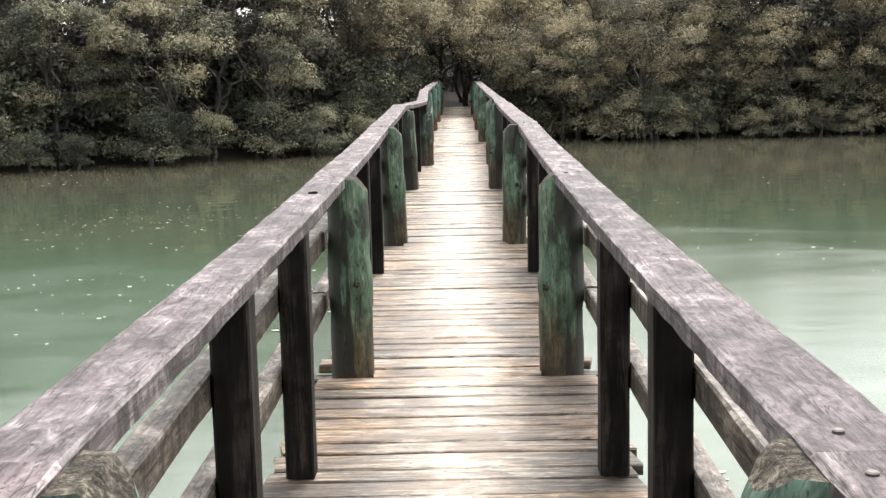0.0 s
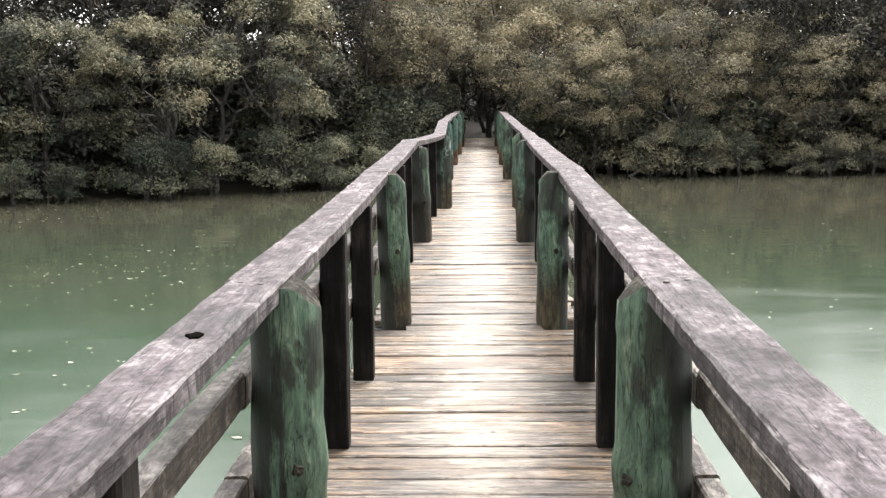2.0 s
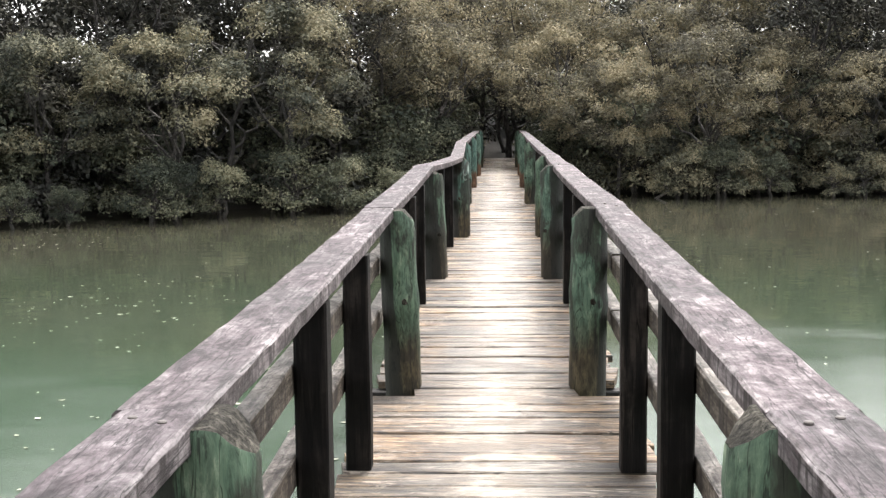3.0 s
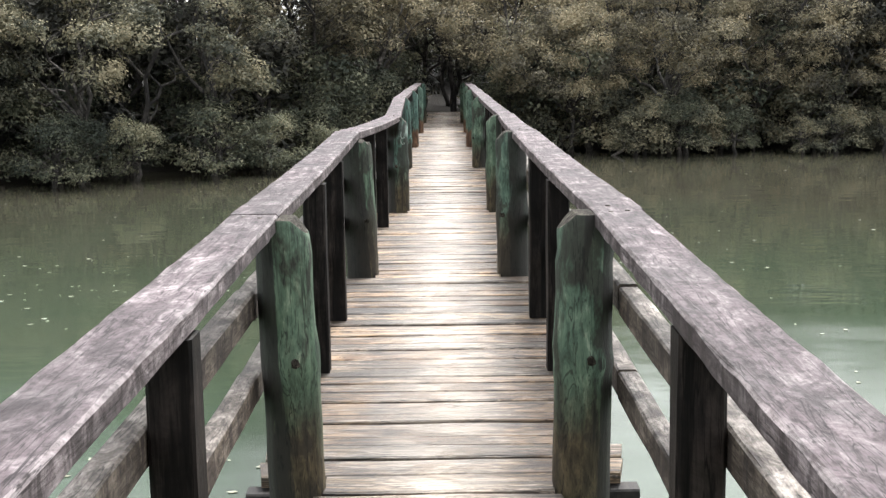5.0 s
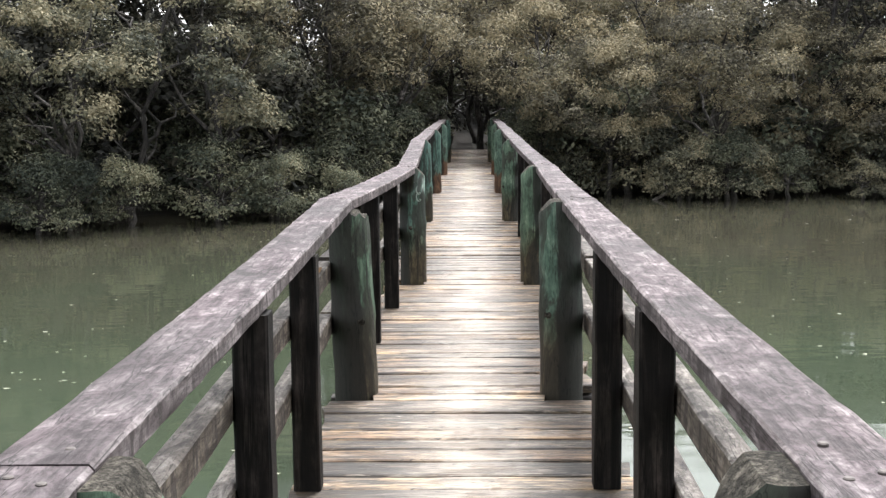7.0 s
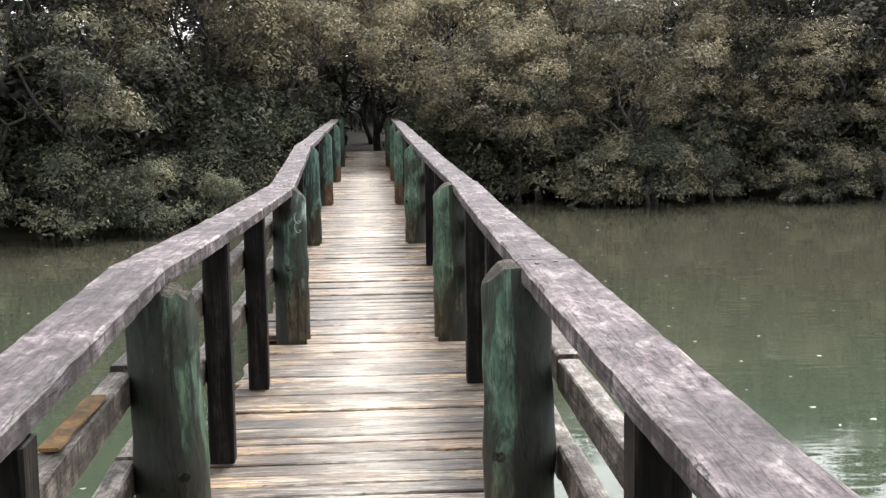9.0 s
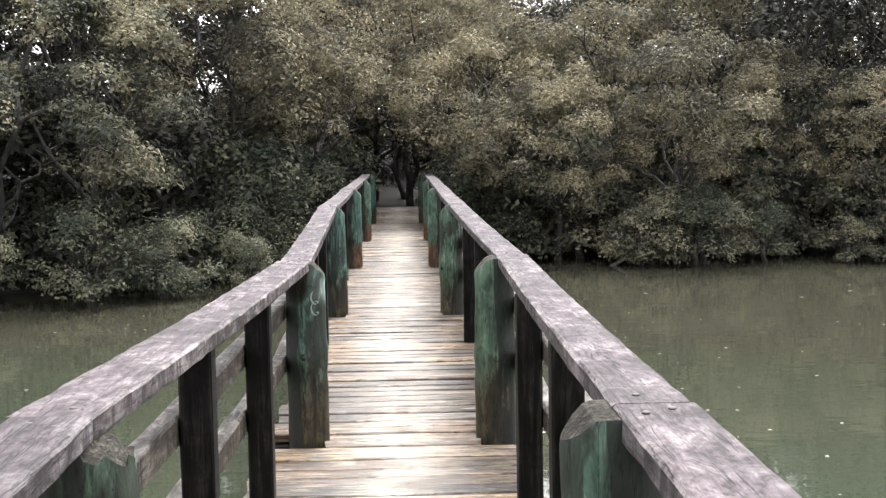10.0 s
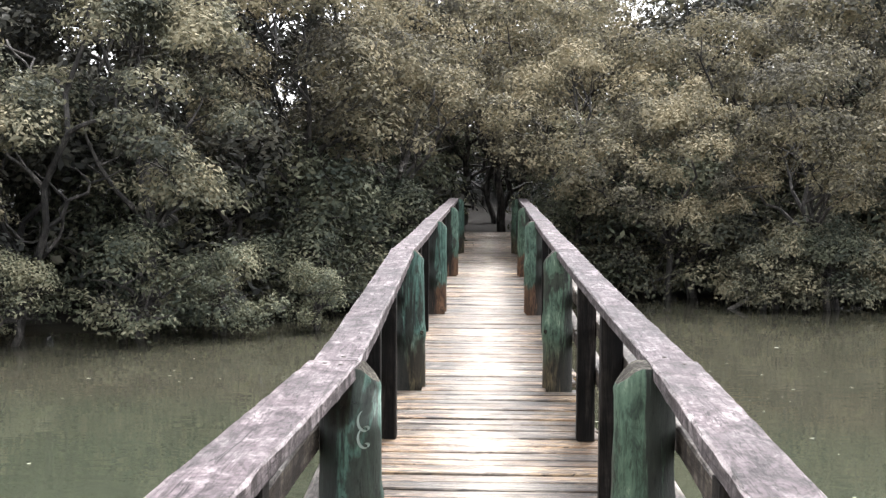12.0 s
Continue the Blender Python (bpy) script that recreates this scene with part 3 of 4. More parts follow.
def railing(side, post_x, rail_x, tops, widths, leans):
    out = side
    base = new("railing")
    posts, rails, side_rails = [], [], []
    tagged(base, "weathered timber footbridge railing with green painted round posts", "railing", "bridge railings")
    for i, (y, x) in enumerate(zip(POST_Y, post_x)):
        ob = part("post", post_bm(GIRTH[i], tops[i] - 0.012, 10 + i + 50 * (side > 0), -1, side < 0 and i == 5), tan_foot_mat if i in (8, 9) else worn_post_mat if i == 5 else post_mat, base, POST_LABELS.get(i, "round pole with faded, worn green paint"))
        ob.data.materials.append(head_mat)
        posts.append(ob)
        ob.location = (x + out * (GIRTH[i] - POST_R), y, 0)
        ob.rotation_euler = (random.uniform(-0.008, 0.008), -out * (leans[i] / 0.9 + random.uniform(-0.002, 0.002)), math.pi if out > 0 else 0.0)
    for i in range(len(POST_Y) - 1):
        y0, y1 = POST_Y[i], POST_Y[i + 1]
        rail_w = widths[i]
        mid = rail_w / 2
        x0, x1 = rail_x[i] + out * mid, rail_x[i + 1] + out * mid
        z0, z1 = tops[i] - RAIL_H / 2, tops[i + 1] - RAIL_H / 2
        gap = 0.0015
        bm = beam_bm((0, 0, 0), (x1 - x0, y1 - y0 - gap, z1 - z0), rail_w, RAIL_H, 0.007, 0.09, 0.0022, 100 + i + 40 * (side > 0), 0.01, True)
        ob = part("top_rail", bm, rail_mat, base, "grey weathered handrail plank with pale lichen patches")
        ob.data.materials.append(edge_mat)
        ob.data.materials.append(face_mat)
        rails.append(ob)
        ob.location = (x0, y0, z0 + random.uniform(-0.002, 0.002))
        for h, name_seed in ((0.625, 200), (0.352, 300)):
            xa, xb = post_x[i] + out * (POST_R + 0.062), post_x[i + 1] + out * (POST_R + 0.062)
            dz0, dz1 = random.uniform(-0.012, 0.012), random.uniform(-0.012, 0.012)
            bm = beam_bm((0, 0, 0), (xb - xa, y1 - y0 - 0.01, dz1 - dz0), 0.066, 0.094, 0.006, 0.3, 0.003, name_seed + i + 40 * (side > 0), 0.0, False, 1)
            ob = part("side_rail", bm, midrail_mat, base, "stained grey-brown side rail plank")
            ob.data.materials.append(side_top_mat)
            side_rails.append(ob)
            ob.location = (xa, y0 + 0.005, h + dz0)
        for k, f in enumerate(UPRIGHTS.get(i, (0.37, 0.65)), 1):
            y = y0 + (y1 - y0) * f + random.uniform(-0.015, 0.015)
            x = post_x[i] + (post_x[i + 1] - post_x[i]) * f + out * (POST_R - 0.024)
            top = tops[i] + (tops[i + 1] - tops[i]) * f - RAIL_H - 0.012
            foot = deck_z(y)
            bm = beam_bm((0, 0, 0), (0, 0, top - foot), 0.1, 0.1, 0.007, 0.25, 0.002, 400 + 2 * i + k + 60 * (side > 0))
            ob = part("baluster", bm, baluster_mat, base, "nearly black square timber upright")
            ob.location = (x, y, foot)
    return posts, rails, side_rails


left_posts, left_rails, left_side_rails = railing(-1, LEFT_POST, LEFT_RAIL, LEFT_TOP, LEFT_W, LEFT_LEAN)
right_posts, right_rails, right_side_rails = railing(1, RIGHT_POST, RIGHT_RAIL, RIGHT_TOP, RIGHT_W, RIGHT_LEAN)


# ---- fixings and marks on the railings ----
bolt_mat, n, l, bsdf = material("weathered_steel_bolt")
bsdf.inputs["Base Color"].default_value = (0.09, 0.08, 0.075, 1)
bsdf.inputs["Roughness"].default_value = 0.6
bsdf.inputs["Metallic"].default_value = 0.6
hole_mat, n, l, bsdf = material("knot_hole_shade")
bsdf.inputs["Base Color"].default_value = (0.005, 0.0045, 0.004, 1)
bsdf.inputs["Roughness"].default_value = 1.0
bsdf.inputs["Specular IOR Level"].default_value = 0.0
lichen_mat, n, l, bsdf = material("orange_brown_lichen")
l.new(ramp(n, l, noise_tex(n, l, coords(n, l, (14.0, 9.0, 14.0)), 1.0, 5.0, 0.7), [(0.35, (0.05, 0.035, 0.02)), (0.55, (0.16, 0.085, 0.025)), (0.7, (0.26, 0.15, 0.05))]), bsdf.inputs["Base Color"])
bsdf.inputs["Roughness"].default_value = 0.9
chalk_mat, n, l, bsdf = material("pale_chalk")
bsdf.inputs["Base Color"].default_value = (0.30, 0.36, 0.32, 1)
bsdf.inputs["Roughness"].default_value = 0.95


def disc_bm(radius, height, seg=12, jag=0.0, seed=0):
    """A low domed disc standing on z = 0."""
    rnd = random.Random(seed)
    bm = bmesh.new()
    k = [1 + rnd.uniform(-jag, jag) for _ in range(seg)]
    rings = []
    for f, z in ((1.0, -0.004), (1.0, height * 0.55), (0.72, height), ):
        rings.append([bm.verts.new((math.cos(2 * math.pi * i / seg) * radius * f * k[i], math.sin(2 * math.pi * i / seg) * radius * f * k[i], z)) for i in range(seg)])
    for r0, r1 in zip(rings, rings[1:]):
        for i in range(seg):
            bm.faces.new((r0[i], r0[(i + 1) % seg], r1[(i + 1) % seg], r1[i]))
    bm.faces.new(rings[-1])
    return bm


for rails, rail_x, tops, out in ((left_rails, LEFT_RAIL, LEFT_TOP, -1), (right_rails, RIGHT_RAIL, RIGHT_TOP, 1)):
    for i in range(1, len(POST_Y) - 1):
        for along, across in ((-0.09, 0.048), (-0.06, 0.105), (0.08, 0.06)):
            if random.random() < 0.75:
                y = POST_Y[i] + along
                a = i if along > 0 else i - 1
                f = (y - POST_Y[a]) / (POST_Y[a + 1] - POST_Y[a])
                x = rail_x[a] + (rail_x[a + 1] - rail_x[a]) * f + out * across
                z = tops[a] + (tops[a + 1] - tops[a]) * f
                ob = part("bolt_head", disc_bm(0.0085, 0.004), bolt_mat, rails[a], "weathered steel bolt head in the handrail")
                ob.location = Vector((x, y, z - 0.001)) - rails[a].location

for posts, side in ((left_posts, -1), (right_posts, 1)):
    for i, ob in enumerate(posts):
        a, z, reach = knot_spot(GIRTH[i], 10 + i + 50 * (side > 0))
        if i in (3, 4, 5, 6, 7):
            spot = part("knot", disc_bm(0.016, 0.005, 12, 0.25, i), head_mat, ob, "small dark knot in the pole")
            spot.rotation_euler = (0, math.pi / 2, a)
            spot.location = (math.cos(a) * reach, math.sin(a) * reach, z)

# low raised disc; the darkness of a knot hole is its colour
knot = part("knot_hole", disc_bm(0.021, 0.004, 14, 0.3, 3), hole_mat, left_rails[2], "black disc on the handrail, coloured as the shade in a knot hole")
knot.location, knot.scale = Vector((-0.54, 6.2, 0.922)) - left_rails[2].location, (0.8, 1.25, 1)
bm = beam_bm((0, 0, 0), (0, 0.5, 0), 0.05, 0.008, 0.003, 0.08, 0.004, 77)
patch = part("lichen_patch", bm, lichen_mat, left_side_rails[8], "orange-brown lichen on top of a side rail")
patch.location = Vector((LEFT_POST[5] - POST_R - 0.060, 14.7, 0.672)) - left_side_rails[8].location
# a curl of chalk on one post
bm = bmesh.new()
reach = GIRTH[6] + 0.008
prev = None
for i in range(34):
    a = 0.4 + i * 0.36
    u = math.sin(a) * 0.017
    v = 0.0032 * i - 0.05 + math.cos(a) * 0.02
    x = 0.05 + u
    y = -math.sqrt(max(0.0, reach**2 - x**2))
    pair = (bm.verts.new((x - 0.004, y - 0.002, 0.66 + v)), bm.verts.new((x + 0.004, y - 0.002, 0.66 + v + 0.005)))
    if prev:
        bm.faces.new((prev[0], prev[1], pair[1], pair[0]))
    prev = pair
part("chalk_mark", bm, chalk_mat, left_posts[6], "pale chalk curl on a green post")


# ---- mangroves ----
def tube(bm, pts, radii, seg=6):
    rings = []
    for i, (p, r) in enumerate(zip(pts, radii)):
        a = pts[min(i + 1, len(pts) - 1)] - pts[max(i - 1, 0)]
        a.normalize()
        s = a.cross(Vector((0.3, 0.9, 0.2))).normalized()
        t = a.cross(s)
        rings.append([bm.verts.new(p + (s * math.cos(2 * math.pi * k / seg) + t * math.sin(2 * math.pi * k / seg)) * r) for k in range(seg)])
    for r0, r1 in zip(rings, rings[1:]):
        for k in range(seg):
            bm.faces.new((r0[k], r0[(k + 1) % seg], r1[(k + 1) % seg], r1[k]))
    bm.faces.new(rings[-1])


def limb_pts(p, q, bend, rnd, n=6):
    out = []
    for i in range(n):
        f = i / (n - 1)
        w = math.sin(math.pi * f) * bend
        out.append(p.lerp(q, f) + Vector((rnd.uniform(-1, 1), rnd.uniform(-1, 1), rnd.uniform(0.0, 1.0))) * w)
    return out


def leaf_mesh(name, clumps, per, size, seed):
    """Sprays of leaves about the clump centres (x, y, z, radius): one small folded blade each."""
    g = np.random.default_rng(seed)
    c = np.array(clumps)
    vol = c[:, 3] ** 2
    counts = np.maximum(20, (per * vol / vol.mean())).astype(int)
    idx = np.repeat(np.arange(len(c)), counts)
    n = len(idx)
    d = g.normal(size=(n, 3))
    d /= np.linalg.norm(d, axis=1)[:, None]
    # more than half of the leaves sit along twigs that stick out of the clump
    twigs = g.normal(size=(len(c), 18, 3)) + np.array([0, 0, 0.25])
    twigs /= np.linalg.norm(twigs, axis=2)[:, :, None]
    on_twig = g.random(n) < 0.62
    d = np.where(on_twig[:, None], twigs[idx, g.integers(0, 18, n)] + 0.42 * d * g.random(n)[:, None], d)
    d /= np.linalg.norm(d, axis=1)[:, None]
    d[:, 2] = np.where(d[:, 2] < -0.15, -d[:, 2], d[:, 2])
    rad = c[idx, 3] * np.where(on_twig, 0.62 + 0.62 * g.random(n), 0.66 + 0.34 * g.random(n))
    pos = c[idx, :3] + d * rad[:, None] * np.array([1.0, 1.0, 0.88])
    nor = d * 0.8 + np.array([0, 0, 0.4]) + g.normal(size=(n, 3)) * 0.42
    nor /= np.linalg.norm(nor, axis=1)[:, None]
    way = g.normal(size=(n, 3)) + d * 0.5 + np.array([0, 0, 0.4])
    way -= nor * (way * nor).sum(1)[:, None]
    way /= np.linalg.norm(way, axis=1)[:, None] + 1e-9
    side = np.cross(nor, way)
    ln = size * (0.7 + 0.6 * g.random(n))
    wd = ln * (0.20 + 0.07 * g.random(n))
    v = np.empty((n, 4, 3))
    v[:, 0] = pos - way * (ln * 0.5)[:, None]
    v[:, 1] = pos + side * wd[:, None] + nor * (wd * 0.35)[:, None]
    v[:, 2] = pos + way * (ln * 0.5)[:, None]
    v[:, 3] = pos - side * wd[:, None] + nor * (wd * 0.35)[:, None]
    me = bpy.data.meshes.new(name)
    me.vertices.add(n * 4)
    me.vertices.foreach_set("co", v.reshape(-1))
    me.loops.add(n * 4)
    me.loops.foreach_set("vertex_index", np.arange(n * 4, dtype=np.int32))
    me.polygons.add(n)
    me.polygons.foreach_set("loop_start", np.arange(0, n * 4, 4, dtype=np.int32))
    me.update(calc_edges=True)
    return me


def mangrove(kind, height, spread, clump_count, per, size, low, seed, leaf_mat, label, limbs=9):
    """A many-stemmed mangrove: trunk, limbs, and a crown of sprays with gaps between them."""
    rnd = random.Random(seed)
    tree = new(kind)
    tagged(tree, label, "tree" if kind == "mangrove_tree" else "bush", "mangroves on the bank")
    clumps = []
    while len(clumps) < clump_count:
        a, f = rnd.uniform(0, 2 * math.pi), rnd.random()
        z = low + (height - low) * f
        prof = math.sin(math.pi * min(0.97, 0.18 + 0.75 * f)) ** 0.8 if low > 0.1 else math.cos(1.25 * f)
        r = spread * prof * (0.55 + 0.5 * rnd.random())
        cr = rnd.uniform(0.32, 0.70) * (0.8 + 0.2 * spread / 1.8)
        clumps.append((math.cos(a) * r, math.sin(a) * r, z, cr))
    crown = link_mesh("crown", leaf_mesh("crown", clumps, per, size, seed), leaf_mat, tree, "dense leathery leaves in uneven sprays")
    bm = bmesh.new()
    fork = Vector((rnd.uniform(-0.15, 0.15), rnd.uniform(-0.15, 0.15), height * 0.28))
    tube(bm, limb_pts(Vector((0, 0, -0.5)), fork, 0.06, rnd), [0.10, 0.095, 0.09, 0.082, 0.075, 0.07], 8)
    part("trunk", bm, bark_mat, tree)
    picks = rnd.sample(clumps, min(limbs, len(clumps)))
    for c in picks:
        bm = bmesh.new()
        q = Vector(c[:3])
        pts = limb_pts(fork, q, 0.12 * spread, rnd, 7)
        tube(bm, pts, [0.055, 0.048, 0.04, 0.033, 0.026, 0.018, 0.008], 6)
        for _ in range(5 if kind == "mangrove_tree" else 3):
            k = rnd.randrange(2, 6)
            tip = pts[k] + Vector((rnd.uniform(-1, 1), rnd.uniform(-1, 1), rnd.uniform(-0.1, 0.9))) * 0.7
            tube(bm, limb_pts(pts[k], tip, 0.08, rnd, 5), [0.02, 0.016, 0.012, 0.009, 0.004], 5)
        part("limb", bm, bark_mat, tree)
    return tree


GREEN = "leafy dark green mangrove tree on the muddy bank"
OLIVE = "olive and yellowish mangrove tree on the muddy bank"
LOW = "low mangrove bush overhanging the water in shade-darkened green"
protos = [
    mangrove("mangrove_tree", 4.6, 1.9, 33, 480, 0.094, 1.8, 1, leaf_mats[0], GREEN),
    mangrove("mangrove_tree", 5.2, 2.1, 36, 480, 0.094, 1.9, 2, leaf_mats[1], OLIVE),
    mangrove("mangrove_tree", 5.0, 1.9, 33, 480, 0.094, 1.8, 3, leaf_mats[0], GREEN),
    mangrove("mangrove_tree", 4.4, 2.2, 36, 480, 0.094, 1.6, 4, leaf_mats[1], OLIVE),
]
tall = [
    mangrove("mangrove_tree", 6.4, 2.5, 52, 170, 0.15, 0.5, 11, leaf_mats[3], "tall mangrove tree behind the front rows in shade-darkened green"),
    mangrove("mangrove_tree", 6.0, 2.6, 52, 170, 0.15, 0.5, 12, leaf_mats[0], "tall green mangrove tree behind the front rows"),
]
arching = [
    mangrove("mangrove_tree", 5.2, 2.3, 36, 420, 0.092, 2.5, 8, leaf_mats[1], "olive mangrove tree arching over the end of the footbridge"),
    mangrove("mangrove_tree", 4.9, 2.2, 36, 420, 0.092, 2.4, 9, leaf_mats[1], "yellowish olive mangrove tree arching over the end of the footbridge"),
]
bushes = [
    mangrove("mangrove_bush", 1.5, 1.15, 15, 290, 0.092, 0.0, 5, leaf_mats[2], LOW),
    mangrove("mangrove_bush", 1.6, 1.1, 15, 290, 0.092, 0.0, 7, leaf_mats[0], "low olive-green mangrove bush overhanging the water"),
    mangrove("mangrove_bush", 1.8, 1.0, 15, 290, 0.092, 0.0, 6, leaf_mats[2], LOW),
]
thickets = [
    mangrove("mangrove_bush", 1.9, 1.3, 15, 170, 0.125, 0.0, 15, leaf_mats[3], "dense mangrove undergrowth behind the bank in shade-darkened grey-green", 3),
    mangrove("mangrove_bush", 2.1, 1.2, 15, 170, 0.125, 0.0, 16, leaf_mats[2], "dense mangrove undergrowth behind the bank in shade-darkened green", 3),
]
used = set()


def plant(proto, x, y, scale, turn):
    m = pose(x, y, max(ground_height(x, y), -0.62), 0, 0, turn)
    if proto in used:
        ob = copy_thing(proto, m)
    else:
        used.add(proto)
        ob = proto
        ob.matrix_basis = m
    ob.scale = (scale, scale, scale)
    return ob


rnd = random.Random(7)
# bushes at the water's edge, one after another along the bank, and more behind them
for back, s_low, s_high in ((-0.35, 0.3, 0.8), (0.9, 0.5, 0.95), (2.0, 0.7, 1.05)):
    x = -13.0 - back
    while x < 14 + back:
        if abs(x) > 1.9 and not (back < 0 and 1.9 < x < 3.9) and not (back < 1 and -6.2 < x < -3.4):
            plant(bushes[1 if x > 2 and rnd.random() < 0.75 else 2 * rnd.randrange(2)], x, bank_line(x) + back - (0.35 if x < -2 and back < 0 else 0.0) + rnd.uniform(-0.25, 0.3), rnd.uniform(s_low, s_high), rnd.uniform(0, 360))
        x += rnd.uniform(0.7, 1.6 if back < 0 else 2.5) * (1 + 0.08 * max(0.0, back))
# undergrowth that fills the wood behind the front trees
for back, gap in ((2.2, 1.3), (4.6, 1.5), (7.5, 2.2)):
    x = -13.5 - 0.4 * back
    while x < 14.5 + 0.4 * back:
        if abs(x) > 1.9 + 0.03 * back:
            kinds = thickets if abs(x) > 3.8 or back > 5 else bushes[0::2]
            plant(kinds[rnd.randrange(2)], x, bank_line(x) + back + rnd.uniform(-0.4, 0.4), rnd.uniform(0.95, 1.25) + 0.05 * back, rnd.uniform(0, 360))
        x += gap * rnd.uniform(0.8, 1.2)
# rounded bushes that stand out over the water before a dark hollow
for x, k, a in ((-4.3, 0.72, 0), (-5.6, 0.55, 2), (-3.5, 0.4, 0), (-6.5, 0.6, 2), (4.4, 0.62, 1), (5.3, 0.7, 1)):
    plant(bushes[a], x, bank_line(x) - 0.45, k, rnd.uniform(0, 360))
# bushes along both sides of the covered end of the bridge
for x, y, k in ((-1.75, 35.6, 0.9), (1.85, 36.4, 0.95), (-1.9, 37.6, 1.1), (1.95, 38.4, 1.1), (-2.2, 41.0, 1.3), (2.2, 41.8, 1.3), (-1.9, 43.8, 1.3), (1.9, 44.2, 1.3), (-1.0, 47.6, 1.0), (0.95, 48.2, 1.0), (-0.1, 50.0, 1.5)):
    plant(bushes[2 * rnd.randrange(2)], x, y, k, rnd.uniform(0, 360))
for x, y, k, a in ((-1.5, 36.0, 0.8, 0), (1.5, 36.6, 0.78, 1), (-1.5, 39.3, 0.95, 1), (1.5, 39.8, 1.0, 0), (-1.9, 43.4, 1.0, 1), (0.3, 43.2, 1.08, 1), (1.9, 44.0, 1.0, 0), (1.0, 52.0, 1.1, 0), (-1.7, 53.0, 1.2, 0)):
    plant(arching[a], x, y, k, rnd.uniform(0, 360))
# bare, forked stems that close the end of the way
def bare_stem(x, y, lean, height, girth, seed, forks, label="bare dark forked mangrove stem beyond the deck's end"):
    rs = random.Random(seed)
    tree = new("mangrove_tree")
    tagged(tree, label, "tree", "mangroves on the bank")
    tree.matrix_basis = pose(x, y, ground_height(x, y))
    pts = limb_pts(Vector((0, 0, -0.3)), Vector((lean, 0.1, height)), 0.16, rs, 9)
    bm = bmesh.new()
    tube(bm, pts, [girth * (1 - 0.07 * i) for i in range(9)], 8)
    part("trunk", bm, bark_mat, tree)
    for k in range(forks):
        a = pts[2 + (k * 5) // forks]
        way = (-1 if (k + seed) % 2 else 1) * rs.uniform(0.4, 1.1)
        tip = a + Vector((way, rs.uniform(-0.3, 0.3), rs.uniform(0.1, 0.9)))
        mids = limb_pts(a, tip, 0.13, rs, 7)
        bm = bmesh.new()
        tube(bm, mids, [girth * f for f in (0.55, 0.5, 0.42, 0.36, 0.3, 0.22, 0.1)], 6)
        for j in (2, 4):
            twig = mids[j] + Vector((rs.uniform(-0.5, 0.5), rs.uniform(-0.2, 0.2), rs.uniform(-0.1, 0.6)))
            tube(bm, limb_pts(mids[j], twig, 0.06, rs, 5), [0.02, 0.017, 0.013, 0.01, 0.005], 5)
        part("limb", bm, bark_mat, tree)


bare_stem(0.15, 44.6, -0.25, 3.0, 0.075, 3, 5)
bare_stem(0.30, 45.3, 0.55, 3.2, 0.085, 4, 4)
bare_stem(-0.62, 44.2, 0.2, 3.0, 0.10, 5, 4)
bare_stem(-6.0, 31.0, 1.0, 4.4, 0.06, 12, 6, "bare dark branching mangrove stem among leafy trees")
bare_stem(-0.15, 46.4, 0.3, 3.2, 0.05, 6, 5)
for x, y, lean, height, seed in ((-7.6, 33.2, -0.8, 5.0, 21), (-9.2, 32.0, 0.5, 5.2, 22), (7.2, 38.5, 0.6, 5.6, 23), (8.6, 38.0, -0.5, 5.4, 24), (4.6, 39.0, 0.7, 5.4, 25)):
    bare_stem(x, y, lean, height, 0.055, seed, 8, "thin bare mangrove stem with grey twigs among leafy trees")
# a bleached snag at the water's edge
snag_mat = mottled_plank("bleached_driftwood", (0.10, 0.09, 0.08), (0.20, 0.185, 0.17), (0.30, 0.28, 0.26), (0.42, 0.40, 0.38))
snag = new("dead_branch")
tagged(snag, "bleached forked dead branch lying at the water's edge", "dead branch")
snag.matrix_basis = pose(4.0, bank_line(4.0) - 0.5, WATER_Z - 0.02)
rs = random.Random(9)
for p, q, girth in (((-0.35, 0.0, 0.0), (0.45, 0.3, 0.42), 0.035), ((-0.05, 0.11, 0.16), (-0.18, 0.2, 0.55), 0.022), ((0.1, 0.17, 0.24), (0.55, 0.05, 0.36), 0.018)):
    bm = bmesh.new()
    tube(bm, limb_pts(Vector(p), Vector(q), 0.05, rs, 6), [girth * f for f in (1.0, 0.9, 0.8, 0.65, 0.5, 0.25)], 7)
    part("limb", bm, snag_mat, snag)
# front row, second row, and taller rows behind, leaving the way off the bridge open
for back, gap, low_s, high_s, kinds in ((0.7, 2.0, 0.6, 0.85, protos), (3.4, 2.2, 0.8, 1.0, protos), (6.4, 2.3, 0.70, 0.88, tall), (11.0, 2.6, 0.75, 0.95, tall), (15.0, 3.0, 0.8, 1.02, tall)):
    x = -13.0 - 0.4 * back
    while x < 14 + 0.4 * back:
        clear = 2.9 if back < 10 else 2.0 if back < 12 else 0.0
        if abs(x) > clear:
            greens, olives = kinds[0::2], kinds[1::2]
            warm = rnd.random() < (0.05 if x < -6 else 0.3 if x < -2 else 0.8 if back < 5 else 0.4)
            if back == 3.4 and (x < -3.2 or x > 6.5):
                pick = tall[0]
            else:
                pick = rnd.choice(olives if warm else greens)
            plant(pick, x, bank_line(x) + back + rnd.uniform(-0.5, 0.5), rnd.uniform(low_s, high_s) * (1.42 if x < -3 and back > 10 else 1.22 if x > 4 and back > 10 else 1.0), rnd.uniform(0, 360))
        x += gap * rnd.uniform(0.8, 1.2)
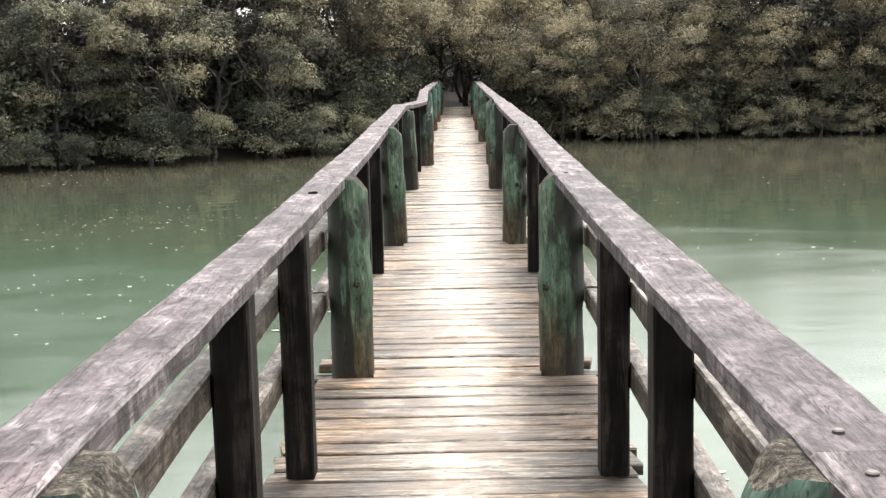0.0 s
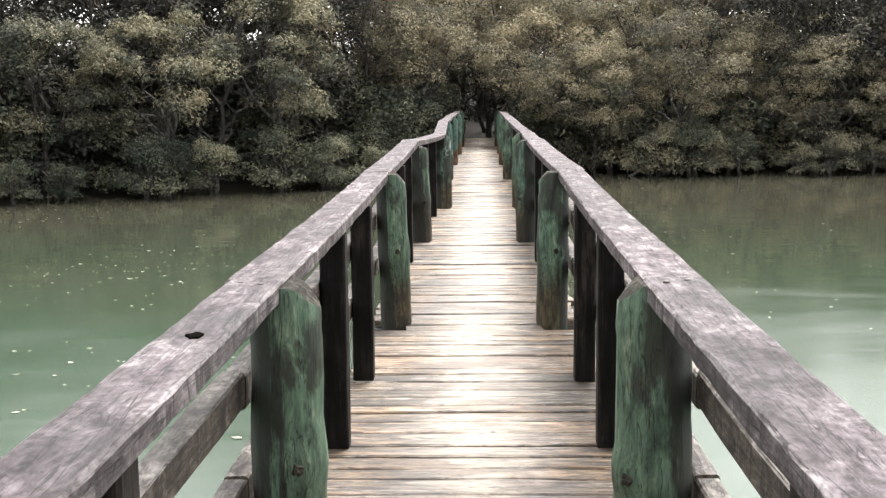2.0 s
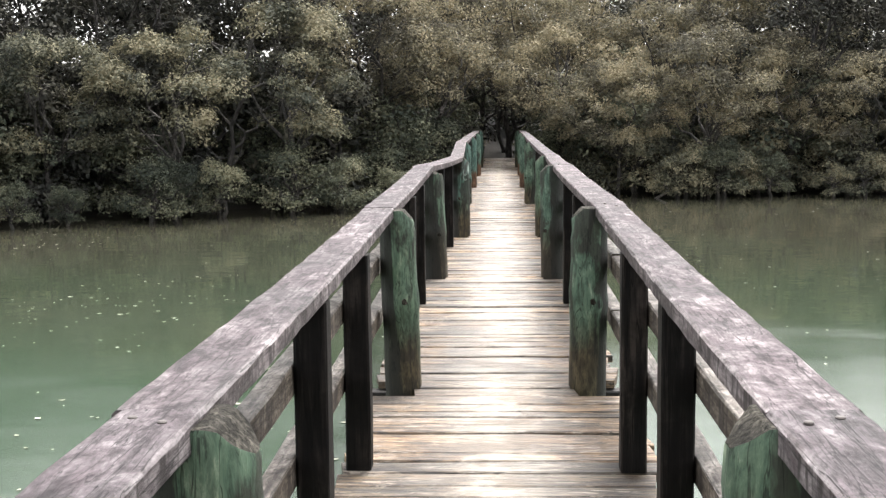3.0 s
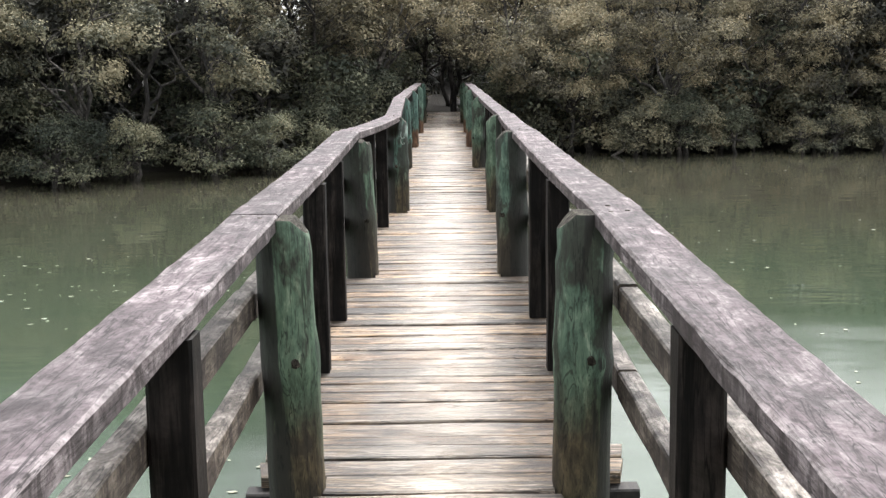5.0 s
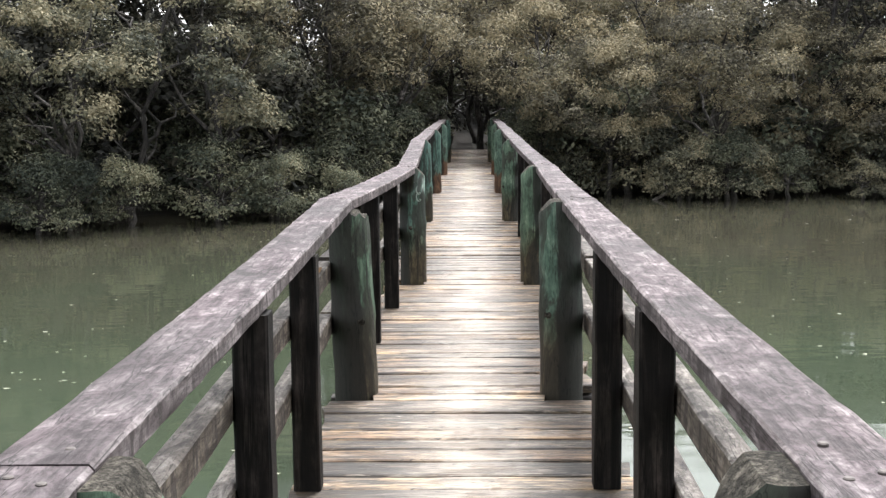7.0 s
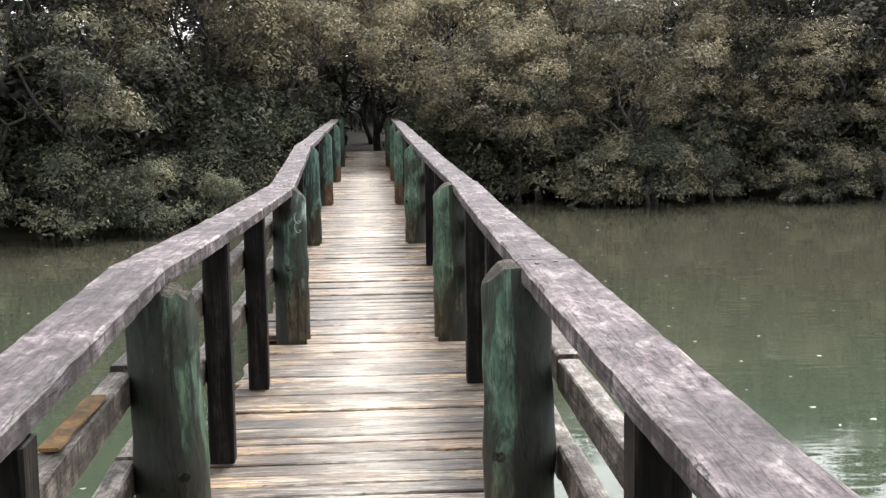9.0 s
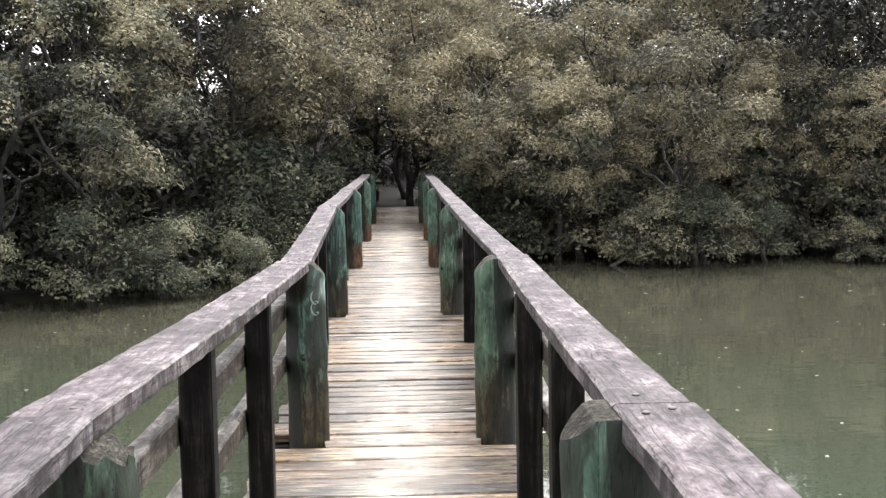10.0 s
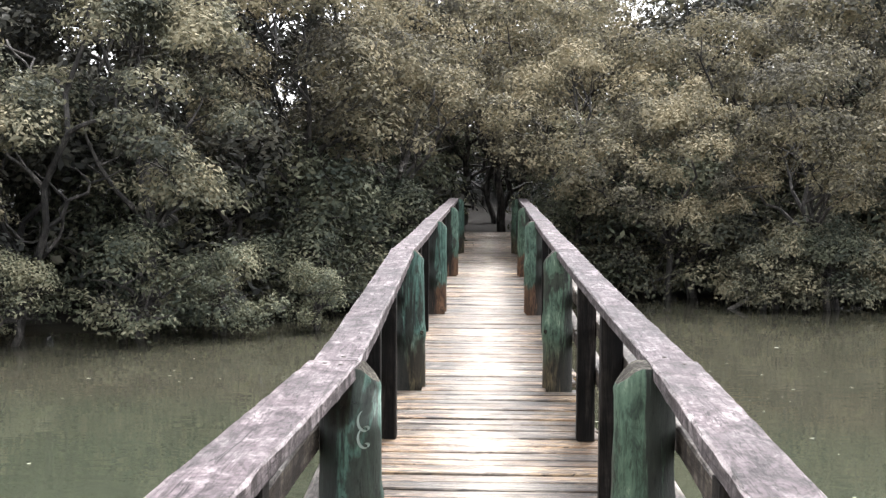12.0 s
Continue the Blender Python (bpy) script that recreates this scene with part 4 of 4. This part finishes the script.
# undergrowth on the bank behind the start of the walk
x = -16.0
while x < 17:
    if abs(x) > 2.2:
        plant(thickets[rnd.randrange(2)], x, -18 + rnd.uniform(-1, 1), rnd.uniform(2.8, 3.4), rnd.uniform(0, 360))
    x += rnd.uniform(3.0, 4.2)

# ---- bits afloat on the water ----
bits_mat, n, l, bsdf = material("pale_floating_leaf_bits")
geo = n.new("ShaderNodeNewGeometry")
l.new(ramp(n, l, geo.outputs["Random Per Island"], [(0.0, (0.10, 0.10, 0.06)), (0.6, (0.26, 0.26, 0.19)), (1.0, (0.42, 0.41, 0.34))]), bsdf.inputs["Base Color"])
bsdf.inputs["Roughness"].default_value = 0.6
rnd = random.Random(33)
verts, faces = [], []
for k in range(3800):
    x, y = (rnd.uniform(-13, 13), rnd.uniform(1, 31)) if k < 2600 else (rnd.uniform(-7, -0.8), rnd.uniform(5, 19))
    if noise.noise((x * 0.25, y * 0.18, 4.0)) < rnd.uniform(-0.25, 0.5) or abs(x) < 0.6 or y > bank_line(x) - 1:
        continue
    a, size = rnd.uniform(0, 6.28), rnd.uniform(0.006, 0.022) * (1.5 if rnd.random() < 0.1 else 1)
    k = len(verts)
    for j in range(5):
        t = a + j * 1.2566
        verts.append((x + math.cos(t) * size * (1.6 if j % 2 else 0.8), y + math.sin(t) * size, WATER_Z + 0.004 + 0.002 * (j % 2)))
    faces.append(tuple(range(k, k + 5)))
me = bpy.data.meshes.new("floating_leaf_bits")
me.from_pydata(verts, [], faces)
bits = link_mesh("floating_leaf_bits", me, bits_mat)
tagged(bits, "scattered pale leaf bits floating on the green water", "floating debris", kind="stuff")

# ---- deck ----
deck = new("deck")
tagged(deck, "narrow footbridge deck of worn cross boards on dark bearers", "deck", kind="structure")
for x in (-0.42, 0.42):
    bm = beam_bm((0, 0, 0), (0, DECK_END + 6.0, 0), 0.09, 0.2, 0.006, 1.0, 0.002, 900)
    ob = part("bearer", bm, beam_mat, deck)
    ob.location = (x * 0.62, -6.0, -0.20)
for i, y in enumerate(POST_Y):
    bm = beam_bm((-0.68, 0, 0), (0.68, 0, 0), 0.09, 0.16, 0.006, 0.4, 0.002, 950 + i)
    ob = part("crosshead", bm, beam_mat, deck)
    ob.location = (0, y + 0.15, deck_z(y) - 0.135)

def board_bm(seed):
    """One board, a metre by a metre by 42 mm, to be scaled to its width; its long edges are chipped and its ends uneven."""
    rnd = random.Random(seed)
    bm = bmesh.new()
    rings = []
    xs = [-0.5, -0.34, -0.13, 0.1, 0.29, 0.5]
    for k, x in enumerate(xs):
        a, b = 0.5 - rnd.uniform(0, 0.05), 0.5 - rnd.uniform(0, 0.05)
        up = rnd.uniform(-0.002, 0.002)
        end = rnd.uniform(-0.012, 0.012) if k in (0, 5) else 0.0
        rings.append([bm.verts.new((x + end * side, y, z)) for y, z, side in ((-a, -0.021, 1), (-a, 0.015 + up, 1), (-a + 0.045, 0.021 + up, 1), (b - 0.045, 0.021 + up, -1), (b, 0.015 + up, -1), (b, -0.021, -1))])
    for r0, r1 in zip(rings, rings[1:]):
        for k in range(5):
            bm.faces.new((r0[k], r0[k + 1], r1[k + 1], r1[k]))
    bm.faces.new(rings[0])
    bm.faces.new(rings[-1])
    bmesh.ops.recalc_face_normals(bm, faces=bm.faces)
    return bm


board_meshes = []
for s in range(10):
    me = bpy.data.meshes.new("deck_board")
    bm = board_bm(1000 + s)
    bm.to_mesh(me)
    bm.free()
    board_meshes.append(me)

rnd = random.Random(21)
y = -3.0
while y < DECK_END:
    w = rnd.choice((0.115, 0.135, 0.145, 0.15, 0.16, 0.175, 0.19))
    mid = y + w / 2
    x0, x1 = -0.635 + rnd.uniform(-0.03, 0.02), 0.63 + rnd.uniform(-0.02, 0.03)
    for k, py in enumerate(POST_Y):
        # boards beside a post are cut to fit close round it
        dy = max(0.0, abs(mid - py) - w / 2 + 0.004)
        if dy < GIRTH[k] * 0.97:
            reach = math.sqrt(GIRTH[k] ** 2 - dy**2) - 0.006
            x0, x1 = LEFT_POST[k] + POST_R - GIRTH[k] + reach, RIGHT_POST[k] - POST_R + GIRTH[k] - reach
    ob = link_mesh("deck_board", board_meshes[rnd.randrange(10)], board_mat, deck)
    ob.location = ((x0 + x1) / 2, mid, deck_z(mid) - 0.021 + rnd.uniform(-0.005, 0.004))
    ob.rotation_euler = (rnd.uniform(-0.018, 0.018), rnd.uniform(-0.004, 0.004), rnd.uniform(-0.006, 0.006))
    ob.scale = (x1 - x0, w - rnd.choice((0.005, 0.008, 0.011, 0.017)), 1)
    y += w
